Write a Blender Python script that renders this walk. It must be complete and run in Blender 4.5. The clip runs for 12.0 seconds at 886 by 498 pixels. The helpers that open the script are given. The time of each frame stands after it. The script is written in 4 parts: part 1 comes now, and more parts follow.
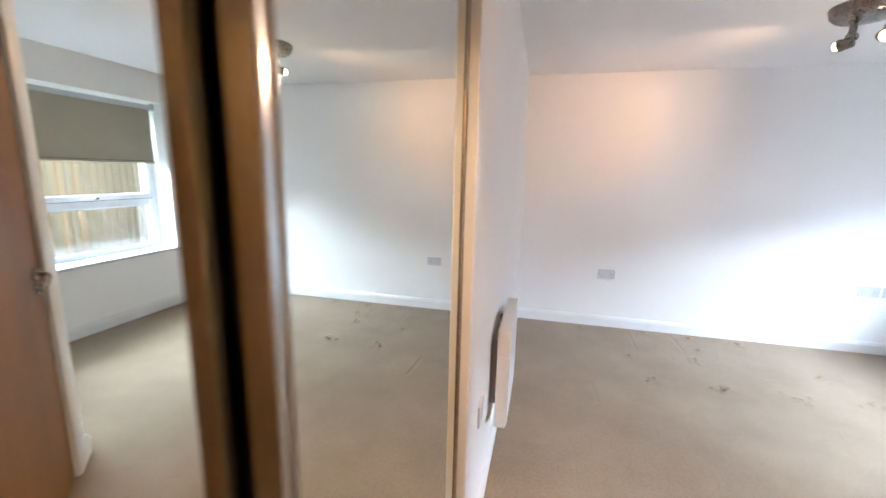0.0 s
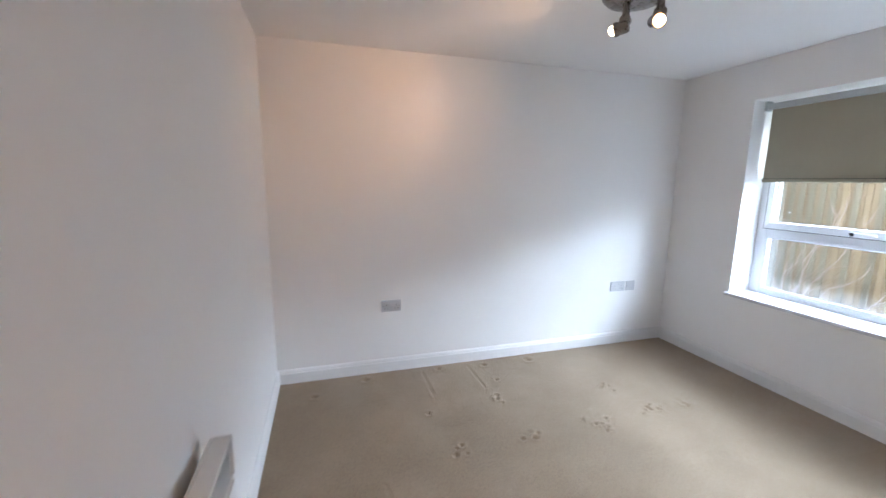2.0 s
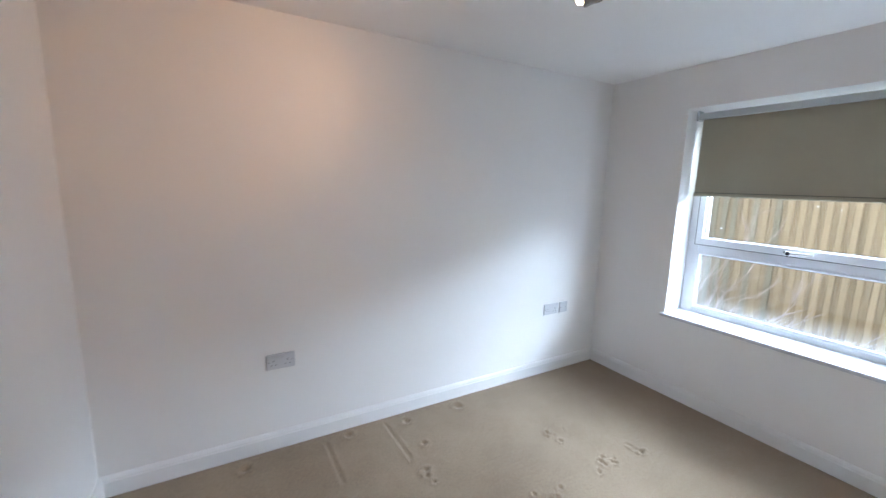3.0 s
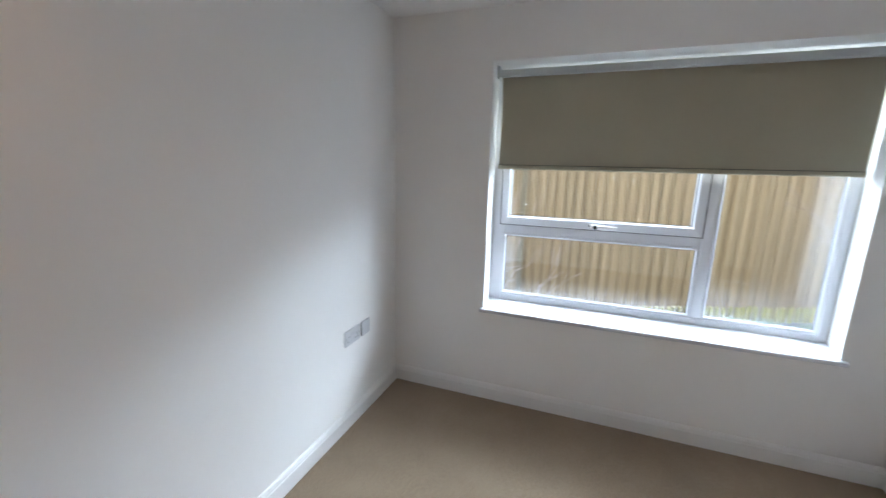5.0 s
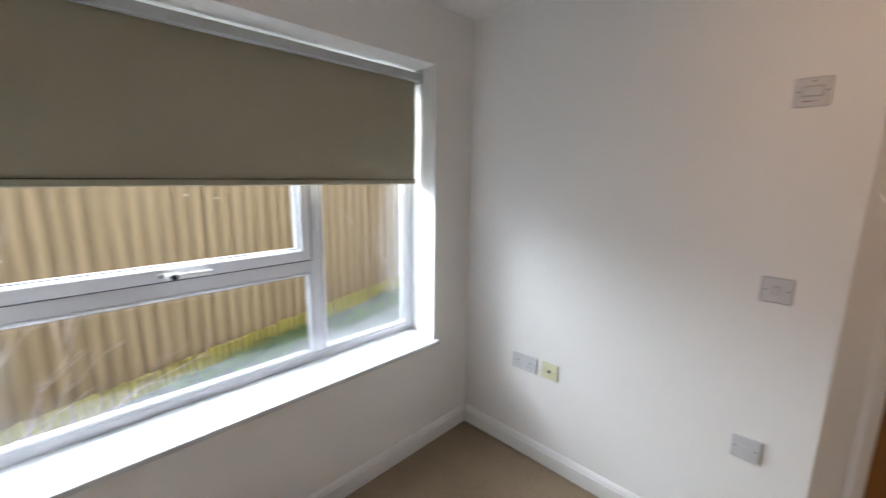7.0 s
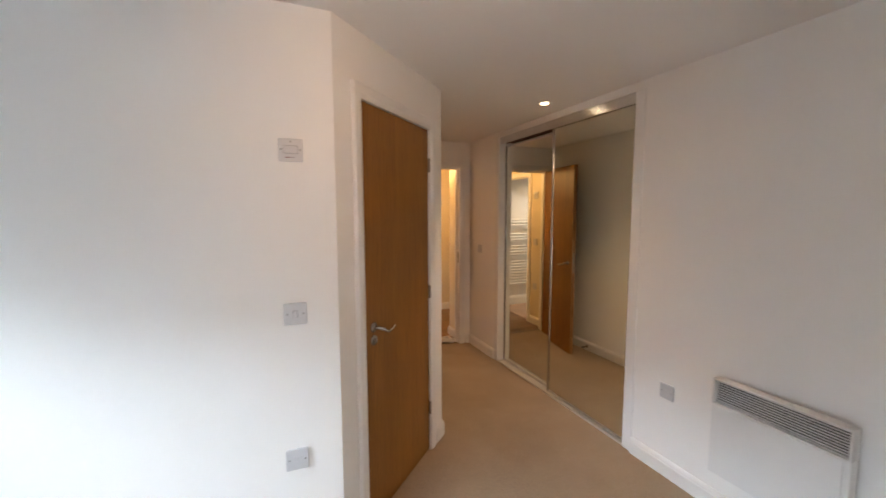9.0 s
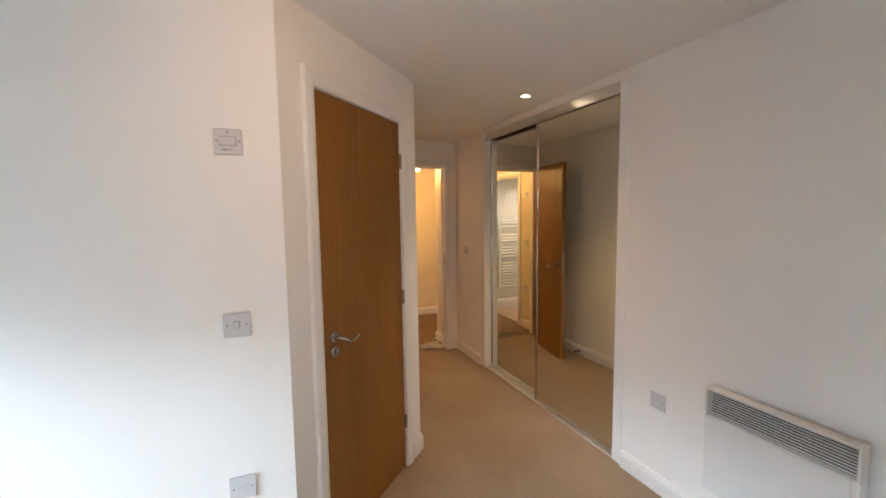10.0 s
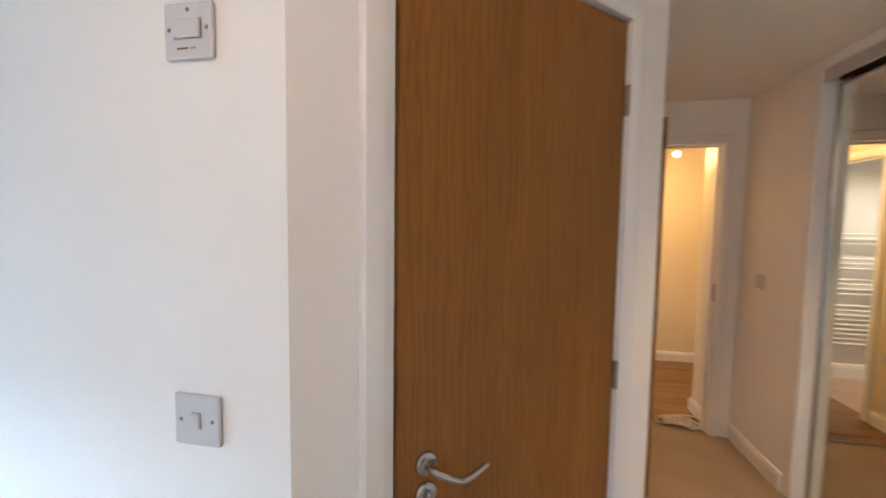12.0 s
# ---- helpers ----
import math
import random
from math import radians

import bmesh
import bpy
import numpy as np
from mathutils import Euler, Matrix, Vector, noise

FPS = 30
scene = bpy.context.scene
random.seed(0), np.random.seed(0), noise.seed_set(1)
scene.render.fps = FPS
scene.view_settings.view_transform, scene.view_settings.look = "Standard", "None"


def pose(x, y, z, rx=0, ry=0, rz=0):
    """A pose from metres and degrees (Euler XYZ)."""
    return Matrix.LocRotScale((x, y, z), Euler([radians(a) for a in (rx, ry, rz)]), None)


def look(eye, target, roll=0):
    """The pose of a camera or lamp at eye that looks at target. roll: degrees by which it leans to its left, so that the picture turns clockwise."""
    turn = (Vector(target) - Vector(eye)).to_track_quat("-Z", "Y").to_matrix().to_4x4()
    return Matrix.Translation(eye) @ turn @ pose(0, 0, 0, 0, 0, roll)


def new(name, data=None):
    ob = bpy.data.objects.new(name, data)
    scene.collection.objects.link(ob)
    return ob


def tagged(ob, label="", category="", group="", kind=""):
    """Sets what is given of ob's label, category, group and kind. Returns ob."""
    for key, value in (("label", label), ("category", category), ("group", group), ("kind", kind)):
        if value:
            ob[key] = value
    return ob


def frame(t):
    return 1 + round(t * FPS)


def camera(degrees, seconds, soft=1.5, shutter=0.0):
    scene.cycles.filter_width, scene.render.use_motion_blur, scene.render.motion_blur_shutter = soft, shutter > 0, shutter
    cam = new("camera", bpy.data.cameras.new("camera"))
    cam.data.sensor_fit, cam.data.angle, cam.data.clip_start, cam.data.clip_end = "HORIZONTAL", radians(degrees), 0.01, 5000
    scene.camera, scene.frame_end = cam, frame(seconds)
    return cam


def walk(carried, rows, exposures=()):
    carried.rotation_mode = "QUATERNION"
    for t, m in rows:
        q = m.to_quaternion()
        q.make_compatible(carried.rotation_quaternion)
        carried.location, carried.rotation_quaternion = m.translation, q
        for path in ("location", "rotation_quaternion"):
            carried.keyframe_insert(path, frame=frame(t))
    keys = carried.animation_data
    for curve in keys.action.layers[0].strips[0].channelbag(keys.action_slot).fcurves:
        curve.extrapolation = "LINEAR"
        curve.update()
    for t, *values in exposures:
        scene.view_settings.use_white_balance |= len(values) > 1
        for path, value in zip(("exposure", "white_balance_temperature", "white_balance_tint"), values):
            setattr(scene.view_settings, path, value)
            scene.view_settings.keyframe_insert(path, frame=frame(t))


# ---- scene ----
cam = camera(96.3, 12.0, shutter=0.4)
PATH = [
    (0, (1.079, 1.338, 1.385), (0.608, 3.247, 1.014), 1.2),
    (0.5, (1.066, 1.639, 1.374), (0.788, 3.588, 1.021), 0.8),
    (1, (1.108, 1.911, 1.368), (1.118, 3.883, 1.033), 0.7),
    (1.5, (1.173, 2.153, 1.393), (1.517, 4.091, 1.038), 1.0),
    (2, (1.254, 2.387, 1.414), (1.819, 4.275, 1.075), 0.6),
    (2.5, (1.342, 2.71, 1.448), (2.127, 4.522, 1.13), 1.0),
    (4.5, (1.805, 3.731, 1.495), (3.419, 4.839, 1.087), 1.5),
    (5, (1.958, 4.009, 1.446), (3.79, 4.695, 1.03), 1.2),
    (5.5, (2.179, 4.14, 1.475), (4.114, 4.34, 1.013), 1.0),
    (6, (2.381, 4.214, 1.477), (4.3, 3.876, 1.03), 1.1),
    (6.5, (2.581, 4.324, 1.484), (4.313, 3.412, 1.07), 1.1),
    (7, (2.751, 4.296, 1.474), (4.122, 2.886, 1.11), 0.7),
    (7.5, (2.905, 4.216, 1.49), (3.652, 2.388, 1.171), 0.9),
    (7.7, (2.922, 4.192, 1.493), (3.463, 2.291, 1.187), 0.6),
    (9.3, (2.857, 4.23, 1.507), (2.024, 2.419, 1.335), -0.2),
    (9.5, (2.807, 4.223, 1.507), (1.981, 2.41, 1.339), -0.4),
    (10, (2.7, 4.133, 1.484), (1.933, 2.294, 1.311), -0.8),
    (10.5, (2.649, 3.927, 1.471), (1.95, 2.06, 1.31), -0.9),
    (11, (2.558, 3.672, 1.473), (2.044, 1.746, 1.307), -0.9),
    (11.5, (2.381, 3.404, 1.465), (2.281, 1.413, 1.302), -0.2),
    (12, (2.321, 3.155, 1.447), (2.711, 1.199, 1.308), 0.8),
]
walk(cam, [(t, look(eye, target, roll)) for t, eye, target, roll in PATH],
     exposures=[(0, 1.20, 6000, 16), (0.5, 0.94, 6050, 17), (1.0, 0.72, 6200, 20), (1.5, 0.62, 6150, 18), (2.5, 0.54, 5950, 15), (4.5, 0.12, 6200, 14),
                (5.5, -0.03, 6550, 16), (7.0, -0.10, 7000, 18), (7.7, 0.04, 7050, 18), (9.3, 0.62, 6650, 15), (10.5, 0.72, 6450, 13), (12, 0.92, 5850, 11)])

# ---- world, sun and lamps ----
world = bpy.data.worlds.new("sky")
scene.world = world
world.use_nodes = True
wn = world.node_tree.nodes
sky = wn.new("ShaderNodeTexSky")
sky.sky_type = "NISHITA"
sky.sun_disc = False
sky.sun_elevation = radians(68)
sky.sun_rotation = radians(247)
world.node_tree.links.new(sky.outputs[0], wn["Background"].inputs[0])
wn["Background"].inputs[1].default_value = 0.13

WARM = (1.0, 0.66, 0.37)
HALL = (1.0, 0.56, 0.20)


def lamp(name, kind, where, watts, colour, aim=None, **more):
    data = bpy.data.lights.new(name, kind)
    data.energy, data.color = watts, colour
    if kind == "SPOT":
        data.spot_size, data.spot_blend = radians(more["cone"]), more["blend"]
        data.shadow_soft_size = more["size"]
    elif kind == "POINT":
        data.shadow_soft_size = more["size"]
    elif kind == "SUN":
        data.angle = radians(more["angle"])
    elif kind == "AREA":
        data.shape, data.size, data.size_y = "RECTANGLE", more["size"], more["size_y"]
    ob = new(name, data)
    ob.matrix_world = look(where, aim) if aim else Matrix.Translation(where)
    return ob


lamp("sun", "SUN", (2.5, 2.0, 10), 0.9, (1.0, 0.96, 0.9), (6, 3.5, 0), angle=14)
# area lamp added out of view behind the fence, standing in for sky light
lamp("sky_fill_lamp", "AREA", (7.6, 2.5, 3.3), 2250, (0.71, 0.87, 1.0), (4.4, 3.1, 0.8), size=11.6, size_y=2.4)
BULB_1, BULB_2 = (2.523, 4.007, 2.083), (2.632, 3.856, 2.086)
AIM_1, AIM_2 = (1.55, 5.18, 1.86), (2.20, 2.35, 1.65)
lamp("spot_beam", "SPOT", (2.483, 4.042, 2.070), 13, (1.0, 0.56, 0.30), AIM_1, cone=54, blend=1.0, size=0.025)
lamp("spot_spill", "SPOT", (2.483, 4.042, 2.070), 8, (1.0, 0.62, 0.36), AIM_1, cone=104, blend=1.0, size=0.025)
lamp("spot_beam", "SPOT", (2.603, 3.807, 2.062), 13, (1.0, 0.64, 0.38), AIM_2, cone=115, blend=1.0, size=0.025)
DOWN = (1.135, 1.845)
lamp("downlight_beam", "SPOT", (DOWN[0], DOWN[1], 2.245), 36, WARM, (DOWN[0], DOWN[1], 0), cone=105, blend=0.9, size=0.03)
HALL_BULB = (1.06, -0.56, 2.04)
lamp("hall_glow", "POINT", (HALL_BULB[0] + 0.03, HALL_BULB[1] + 0.06, HALL_BULB[2] - 0.03), 16, HALL, size=0.03)
# bathroom lamp is out of view, assumed from how bright the room is
lamp("assumed_bathroom_beam", "SPOT", (2.55, -0.5, 2.245), 34, (1.0, 0.86, 0.7), (2.55, -0.5, 0), cone=140, blend=0.6, size=0.04)

# ---- materials ----


def nodes(name):
    m = bpy.data.materials.new(name)
    m.use_nodes = True
    t = m.node_tree
    return m, t, t.nodes["Principled BSDF"]


def link(t, a, b):
    t.links.new(a, b)


def add(t, kind, **values):
    n = t.nodes.new(kind)
    for k, v in values.items():
        n.inputs[k].default_value = v
    return n


def coords(t, scale):
    c = t.nodes.new("ShaderNodeTexCoord")
    m = add(t, "ShaderNodeMapping", Scale=scale)
    link(t, c.outputs["Object"], m.inputs["Vector"])
    return m.outputs["Vector"]


def ramp(t, fac, stops):
    r = t.nodes.new("ShaderNodeValToRGB")
    e = r.color_ramp.elements
    while len(e) < len(stops):
        e.new(0.5)
    for i, (p, c) in enumerate(stops):
        e[i].position, e[i].color = p, (*c, 1)
    link(t, fac, r.inputs[0])
    return r.outputs[0]


def bump(t, p, height, strength, distance):
    b = add(t, "ShaderNodeBump", Strength=strength, Distance=distance)
    link(t, height, b.inputs["Height"])
    link(t, b.outputs[0], p.inputs["Normal"])


def plain(name, colour, rough=0.5, metal=0.0, var=0.05, scale=6.0, grain=(60.0, 0.05, 0.002), spec=0.5):
    """Paint, plastic and metal: one colour that drifts a little, uneven gloss, fine relief."""
    m, t, p = nodes(name)
    v = coords(t, (1, 1, 1))
    big = add(t, "ShaderNodeTexNoise", Scale=scale, Detail=4.0)
    link(t, v, big.inputs["Vector"])
    lo = tuple(c * (1 - var) for c in colour)
    hi = tuple(min(1, c * (1 + var)) for c in colour)
    link(t, ramp(t, big.outputs[0], [(0.3, lo), (0.7, hi)]), p.inputs["Base Color"])
    fine = add(t, "ShaderNodeTexNoise", Scale=grain[0], Detail=3.0)
    link(t, v, fine.inputs["Vector"])
    mr = add(t, "ShaderNodeMapRange", **{"To Min": max(0.02, rough - 0.06), "To Max": rough + 0.06})
    link(t, fine.outputs[0], mr.inputs["Value"])
    link(t, mr.outputs[0], p.inputs["Roughness"])
    p.inputs["Metallic"].default_value = metal
    p.inputs["Specular IOR Level"].default_value = spec
    if grain[1]:
        bump(t, p, fine.outputs[0], grain[1], grain[2])
    return m


def glow(name, colour, strength):
    m, t, p = nodes(name)
    p.inputs["Base Color"].default_value = (*colour, 1)
    p.inputs["Emission Color"].default_value = (*colour, 1)
    p.inputs["Emission Strength"].default_value = strength
    return m


def wood(name, dark, mid, light, rough=0.42, scale=1.0, axis=2):
    """Veneer: long figure along one axis, cathedral streaks and fine pores."""
    m, t, p = nodes(name)
    s = [9.0 * scale] * 3
    s[axis] = 0.8 * scale
    v = coords(t, s)
    info = t.nodes.new("ShaderNodeObjectInfo")
    shift = add(t, "ShaderNodeVectorMath")
    shift.operation = "ADD"
    mul = add(t, "ShaderNodeMath")
    mul.operation = "MULTIPLY"
    mul.inputs[1].default_value = 13.0
    link(t, info.outputs["Random"], mul.inputs[0])
    link(t, v, shift.inputs[0])
    link(t, mul.outputs[0], shift.inputs[1])
    n1 = add(t, "ShaderNodeTexNoise", Scale=0.8, Detail=7.0, Roughness=0.55, Distortion=1.6)
    link(t, shift.outputs[0], n1.inputs["Vector"])
    f = [160.0 * scale] * 3
    f[axis] = 3.0 * scale
    n2 = add(t, "ShaderNodeTexNoise", Scale=1.0, Detail=2.0)
    link(t, coords(t, f), n2.inputs["Vector"])
    mix = add(t, "ShaderNodeMath")
    mix.operation = "MULTIPLY_ADD"
    mix.inputs[1].default_value = 0.35
    link(t, n2.outputs[0], mix.inputs[0])
    sub = add(t, "ShaderNodeMath")
    sub.operation = "SUBTRACT"
    sub.inputs[1].default_value = 0.17
    link(t, n1.outputs[0], sub.inputs[0])
    link(t, sub.outputs[0], mix.inputs[2])
    blotch = add(t, "ShaderNodeTexNoise", Scale=2.4, Detail=5.0, Roughness=0.65, Distortion=0.8)
    b3 = [1.8, 1.8, 1.8]
    b3[axis] = 0.6
    link(t, coords(t, b3), blotch.inputs["Vector"])
    x = t.nodes.new("ShaderNodeMix")
    x.data_type, x.blend_type = "RGBA", "MULTIPLY"
    x.inputs[0].default_value = 1.0
    link(t, ramp(t, mix.outputs[0], [(0.28, dark), (0.5, mid), (0.75, light)]), x.inputs[6])
    link(t, ramp(t, blotch.outputs[0], [(0.3, (0.72, 0.70, 0.68)), (0.5, (1.0, 1.0, 1.0)), (0.75, (1.12, 1.14, 1.16))]), x.inputs[7])
    ring = add(t, "ShaderNodeTexWave", Scale=1.0, Distortion=14.0, Detail=4.0, **{"Detail Scale": 0.7, "Detail Roughness": 0.6})
    ring.wave_profile = "SAW"
    r3 = [3.4 * scale] * 3
    r3[axis] = 0.62 * scale
    link(t, coords(t, r3), ring.inputs["Vector"])
    z = t.nodes.new("ShaderNodeMix")
    z.data_type, z.blend_type = "RGBA", "MULTIPLY"
    z.inputs[0].default_value = 1.0
    link(t, x.outputs[2], z.inputs[6])
    link(t, ramp(t, ring.outputs[0], [(0.0, (1.04, 1.04, 1.04)), (0.7, (0.99, 0.985, 0.98)), (1.0, (0.86, 0.835, 0.80))]), z.inputs[7])
    link(t, z.outputs[2], p.inputs["Base Color"])
    p.inputs["Roughness"].default_value = rough
    bump(t, p, n2.outputs[0], 0.12, 0.0006)
    return m


def oak(name, dark, light, rough=0.45):
    """Lacquered oak veneer: book-matched strips, drawn-out cathedral figure and fine pores along z."""
    m, t, p = nodes(name)
    c = t.nodes.new("ShaderNodeTexCoord")
    sep = t.nodes.new("ShaderNodeSeparateXYZ")
    link(t, c.outputs["Object"], sep.inputs[0])
    strip = add(t, "ShaderNodeMath")
    strip.operation = "MULTIPLY"
    strip.inputs[1].default_value = 6.4
    link(t, sep.outputs["X"], strip.inputs[0])
    low = add(t, "ShaderNodeMath")
    low.operation = "FLOOR"
    link(t, strip.outputs[0], low.inputs[0])
    each = t.nodes.new("ShaderNodeTexWhiteNoise")
    each.noise_dimensions = "1D"
    link(t, low.outputs[0], each.inputs["W"])
    jump = add(t, "ShaderNodeVectorMath")
    jump.operation = "MULTIPLY_ADD"
    jump.inputs[1].default_value = (0.0, 7.0, 9.0)
    link(t, each.outputs["Color"], jump.inputs[0])
    link(t, c.outputs["Object"], jump.inputs[2])
    stretched = []
    for size in ((4.6, 4.6, 0.62), (16.0, 16.0, 1.3), (300.0, 300.0, 9.0), (2.6, 2.6, 1.1)):
        q = add(t, "ShaderNodeMapping", Scale=size)
        link(t, jump.outputs[0], q.inputs["Vector"])
        stretched.append(q.outputs["Vector"])
    ring = add(t, "ShaderNodeTexWave", Scale=3.4, Distortion=12.0, Detail=3.5, **{"Detail Scale": 1.3, "Detail Roughness": 0.55})
    link(t, stretched[0], ring.inputs["Vector"])
    grain = add(t, "ShaderNodeTexNoise", Scale=1.0, Detail=5.0, Roughness=0.6, Distortion=0.5)
    link(t, stretched[1], grain.inputs["Vector"])
    pore = add(t, "ShaderNodeTexNoise", Scale=1.0, Detail=2.0)
    link(t, stretched[2], pore.inputs["Vector"])
    cloud = add(t, "ShaderNodeTexNoise", Scale=1.0, Detail=4.0, Roughness=0.6)
    link(t, stretched[3], cloud.inputs["Vector"])
    colour = ramp(t, grain.outputs[0], [(0.15, dark), (0.85, light)])
    for fac, stops in ((ring.outputs[0], [(0.0, (0.86, 0.84, 0.81)), (0.12, (0.965, 0.96, 0.955)), (0.40, (1.0, 1.0, 1.0)), (1.0, (1.05, 1.05, 1.05))]),
                       (pore.outputs[0], [(0.34, (0.88, 0.865, 0.85)), (0.48, (1.0, 1.0, 1.0))]),
                       (cloud.outputs[0], [(0.3, (0.88, 0.87, 0.86)), (0.7, (1.08, 1.08, 1.08))]),
                       (each.outputs["Value"], [(0.0, (0.93, 0.925, 0.92)), (1.0, (1.05, 1.05, 1.06))])):
        x = t.nodes.new("ShaderNodeMix")
        x.data_type, x.blend_type = "RGBA", "MULTIPLY"
        x.inputs[0].default_value = 1.0
        link(t, colour, x.inputs[6])
        link(t, ramp(t, fac, stops), x.inputs[7])
        colour = x.outputs[2]
    link(t, colour, p.inputs["Base Color"])
    p.inputs["Roughness"].default_value = rough
    p.inputs["Specular IOR Level"].default_value = 0.4
    bump(t, p, pore.outputs[0], 0.12, 0.0005)
    return m


def carpet_material():
    """Looped beige wool carpet: fine ribs, tufts and worn, slightly soiled areas."""
    m, t, p = nodes("carpet_wool")
    v = coords(t, (1, 1, 1))
    big = add(t, "ShaderNodeTexNoise", Scale=1.6, Detail=5.0, Roughness=0.6)
    tuft = add(t, "ShaderNodeTexNoise", Scale=230.0, Detail=2.0)
    mid = add(t, "ShaderNodeTexNoise", Scale=70.0, Detail=6.0, Roughness=0.7)
    rib = add(t, "ShaderNodeTexWave", Scale=55.0, Distortion=1.2, Detail=2.0)
    rib.bands_direction = "X"
    for n in (big, tuft, mid, rib):
        link(t, v, n.inputs["Vector"])
    a = ramp(t, big.outputs[0], [(0.3, (0.315, 0.226, 0.145)), (0.7, (0.435, 0.325, 0.220))])
    b = ramp(t, tuft.outputs[0], [(0.3, (0.72, 0.72, 0.72)), (0.7, (1.0, 1.0, 1.0))])
    c = ramp(t, mid.outputs[0], [(0.32, (0.84, 0.83, 0.82)), (0.62, (1.03, 1.03, 1.03))])
    x = t.nodes.new("ShaderNodeMix")
    x.data_type, x.blend_type = "RGBA", "MULTIPLY"
    x.inputs[0].default_value = 1.0
    link(t, a, x.inputs[6])
    link(t, b, x.inputs[7])
    y = t.nodes.new("ShaderNodeMix")
    y.data_type, y.blend_type = "RGBA", "MULTIPLY"
    y.inputs[0].default_value = 1.0
    link(t, x.outputs[2], y.inputs[6])
    link(t, c, y.inputs[7])
    link(t, y.outputs[2], p.inputs["Base Color"])
    p.inputs["Roughness"].default_value = 0.95
    p.inputs["Specular IOR Level"].default_value = 0.1
    p.inputs["Sheen Weight"].default_value = 0.25
    h = add(t, "ShaderNodeMath")
    h.operation = "ADD"
    link(t, tuft.outputs[0], h.inputs[0])
    link(t, rib.outputs[0], h.inputs[1])
    bump(t, p, h.outputs[0], 0.45, 0.003)
    return m


def fabric_material():
    """Olive-beige blackout roller cloth with a fine weave, letting a trace of light through."""
    m, t, p = nodes("blind_cloth")
    v = coords(t, (1, 1, 1))
    n = add(t, "ShaderNodeTexNoise", Scale=420.0, Detail=2.0)
    g = add(t, "ShaderNodeTexNoise", Scale=2.2, Detail=3.0)
    link(t, v, n.inputs["Vector"])
    link(t, v, g.inputs["Vector"])
    link(t, ramp(t, g.outputs[0], [(0.3, (0.370, 0.340, 0.255)), (0.7, (0.400, 0.368, 0.278))]), p.inputs["Base Color"])
    p.inputs["Roughness"].default_value = 0.85
    bump(t, p, n.outputs[0], 0.15, 0.0006)
    return m


def mirror_material():
    m, t, p = nodes("mirror_silver")
    v = coords(t, (1, 1, 1))
    n = add(t, "ShaderNodeTexNoise", Scale=2.5, Detail=3.0)
    link(t, v, n.inputs["Vector"])
    link(t, ramp(t, n.outputs[0], [(0.3, (0.775, 0.79, 0.72)), (0.7, (0.80, 0.815, 0.745))]), p.inputs["Base Color"])
    p.inputs["Metallic"].default_value = 1.0
    p.inputs["Roughness"].default_value = 0.012
    return m


def glass_material():
    m, t, p = nodes("window_glass")
    p.inputs["Base Color"].default_value = (0.96, 0.985, 0.97, 1)
    p.inputs["Transmission Weight"].default_value = 1.0
    p.inputs["Roughness"].default_value = 0.0
    p.inputs["IOR"].default_value = 1.45
    return m


def misted_glass_material(name, side):
    """Old double glazing with condensation creeping in from the bottom and one side."""
    m, t, p = nodes(name)
    p.inputs["Base Color"].default_value = (0.96, 0.985, 0.97, 1)
    p.inputs["Transmission Weight"].default_value = 1.0
    p.inputs["Roughness"].default_value = 0.0
    p.inputs["IOR"].default_value = 1.45
    c = t.nodes.new("ShaderNodeTexCoord")
    sep = t.nodes.new("ShaderNodeSeparateXYZ")
    link(t, c.outputs["Generated"], sep.inputs[0])
    a = add(t, "ShaderNodeMapRange", **{"From Min": 0.0, "From Max": side[1], "To Min": 1.0, "To Max": 0.0})
    a.interpolation_type = "SMOOTHSTEP"
    link(t, sep.outputs["Z"], a.inputs["Value"])
    b = add(t, "ShaderNodeMapRange", **{"From Min": side[0][0], "From Max": side[0][1], "To Min": 1.0, "To Max": 0.0})
    b.interpolation_type = "SMOOTHSTEP"
    link(t, sep.outputs["X"], b.inputs["Value"])
    mx = t.nodes.new("ShaderNodeMath")
    mx.operation = "MAXIMUM"
    link(t, a.outputs[0], mx.inputs[0])
    link(t, b.outputs[0], mx.inputs[1])
    n = add(t, "ShaderNodeTexNoise", Scale=9.0, Detail=4.0)
    link(t, c.outputs["Object"], n.inputs["Vector"])
    am = add(t, "ShaderNodeMapRange", **{"From Min": 0.3, "From Max": 0.7, "To Min": 0.020, "To Max": 0.055})
    link(t, n.outputs[0], am.inputs["Value"])
    f = t.nodes.new("ShaderNodeMath")
    f.operation = "MULTIPLY"
    link(t, mx.outputs[0], f.inputs[0])
    link(t, am.outputs[0], f.inputs[1])
    haze = t.nodes.new("ShaderNodeBsdfTranslucent")
    haze.inputs["Color"].default_value = (0.85, 0.88, 0.92, 1)
    ms = t.nodes.new("ShaderNodeMixShader")
    link(t, f.outputs[0], ms.inputs[0])
    link(t, p.outputs[0], ms.inputs[1])
    link(t, haze.outputs[0], ms.inputs[2])
    link(t, ms.outputs[0], t.nodes["Material Output"].inputs["Surface"])
    return m


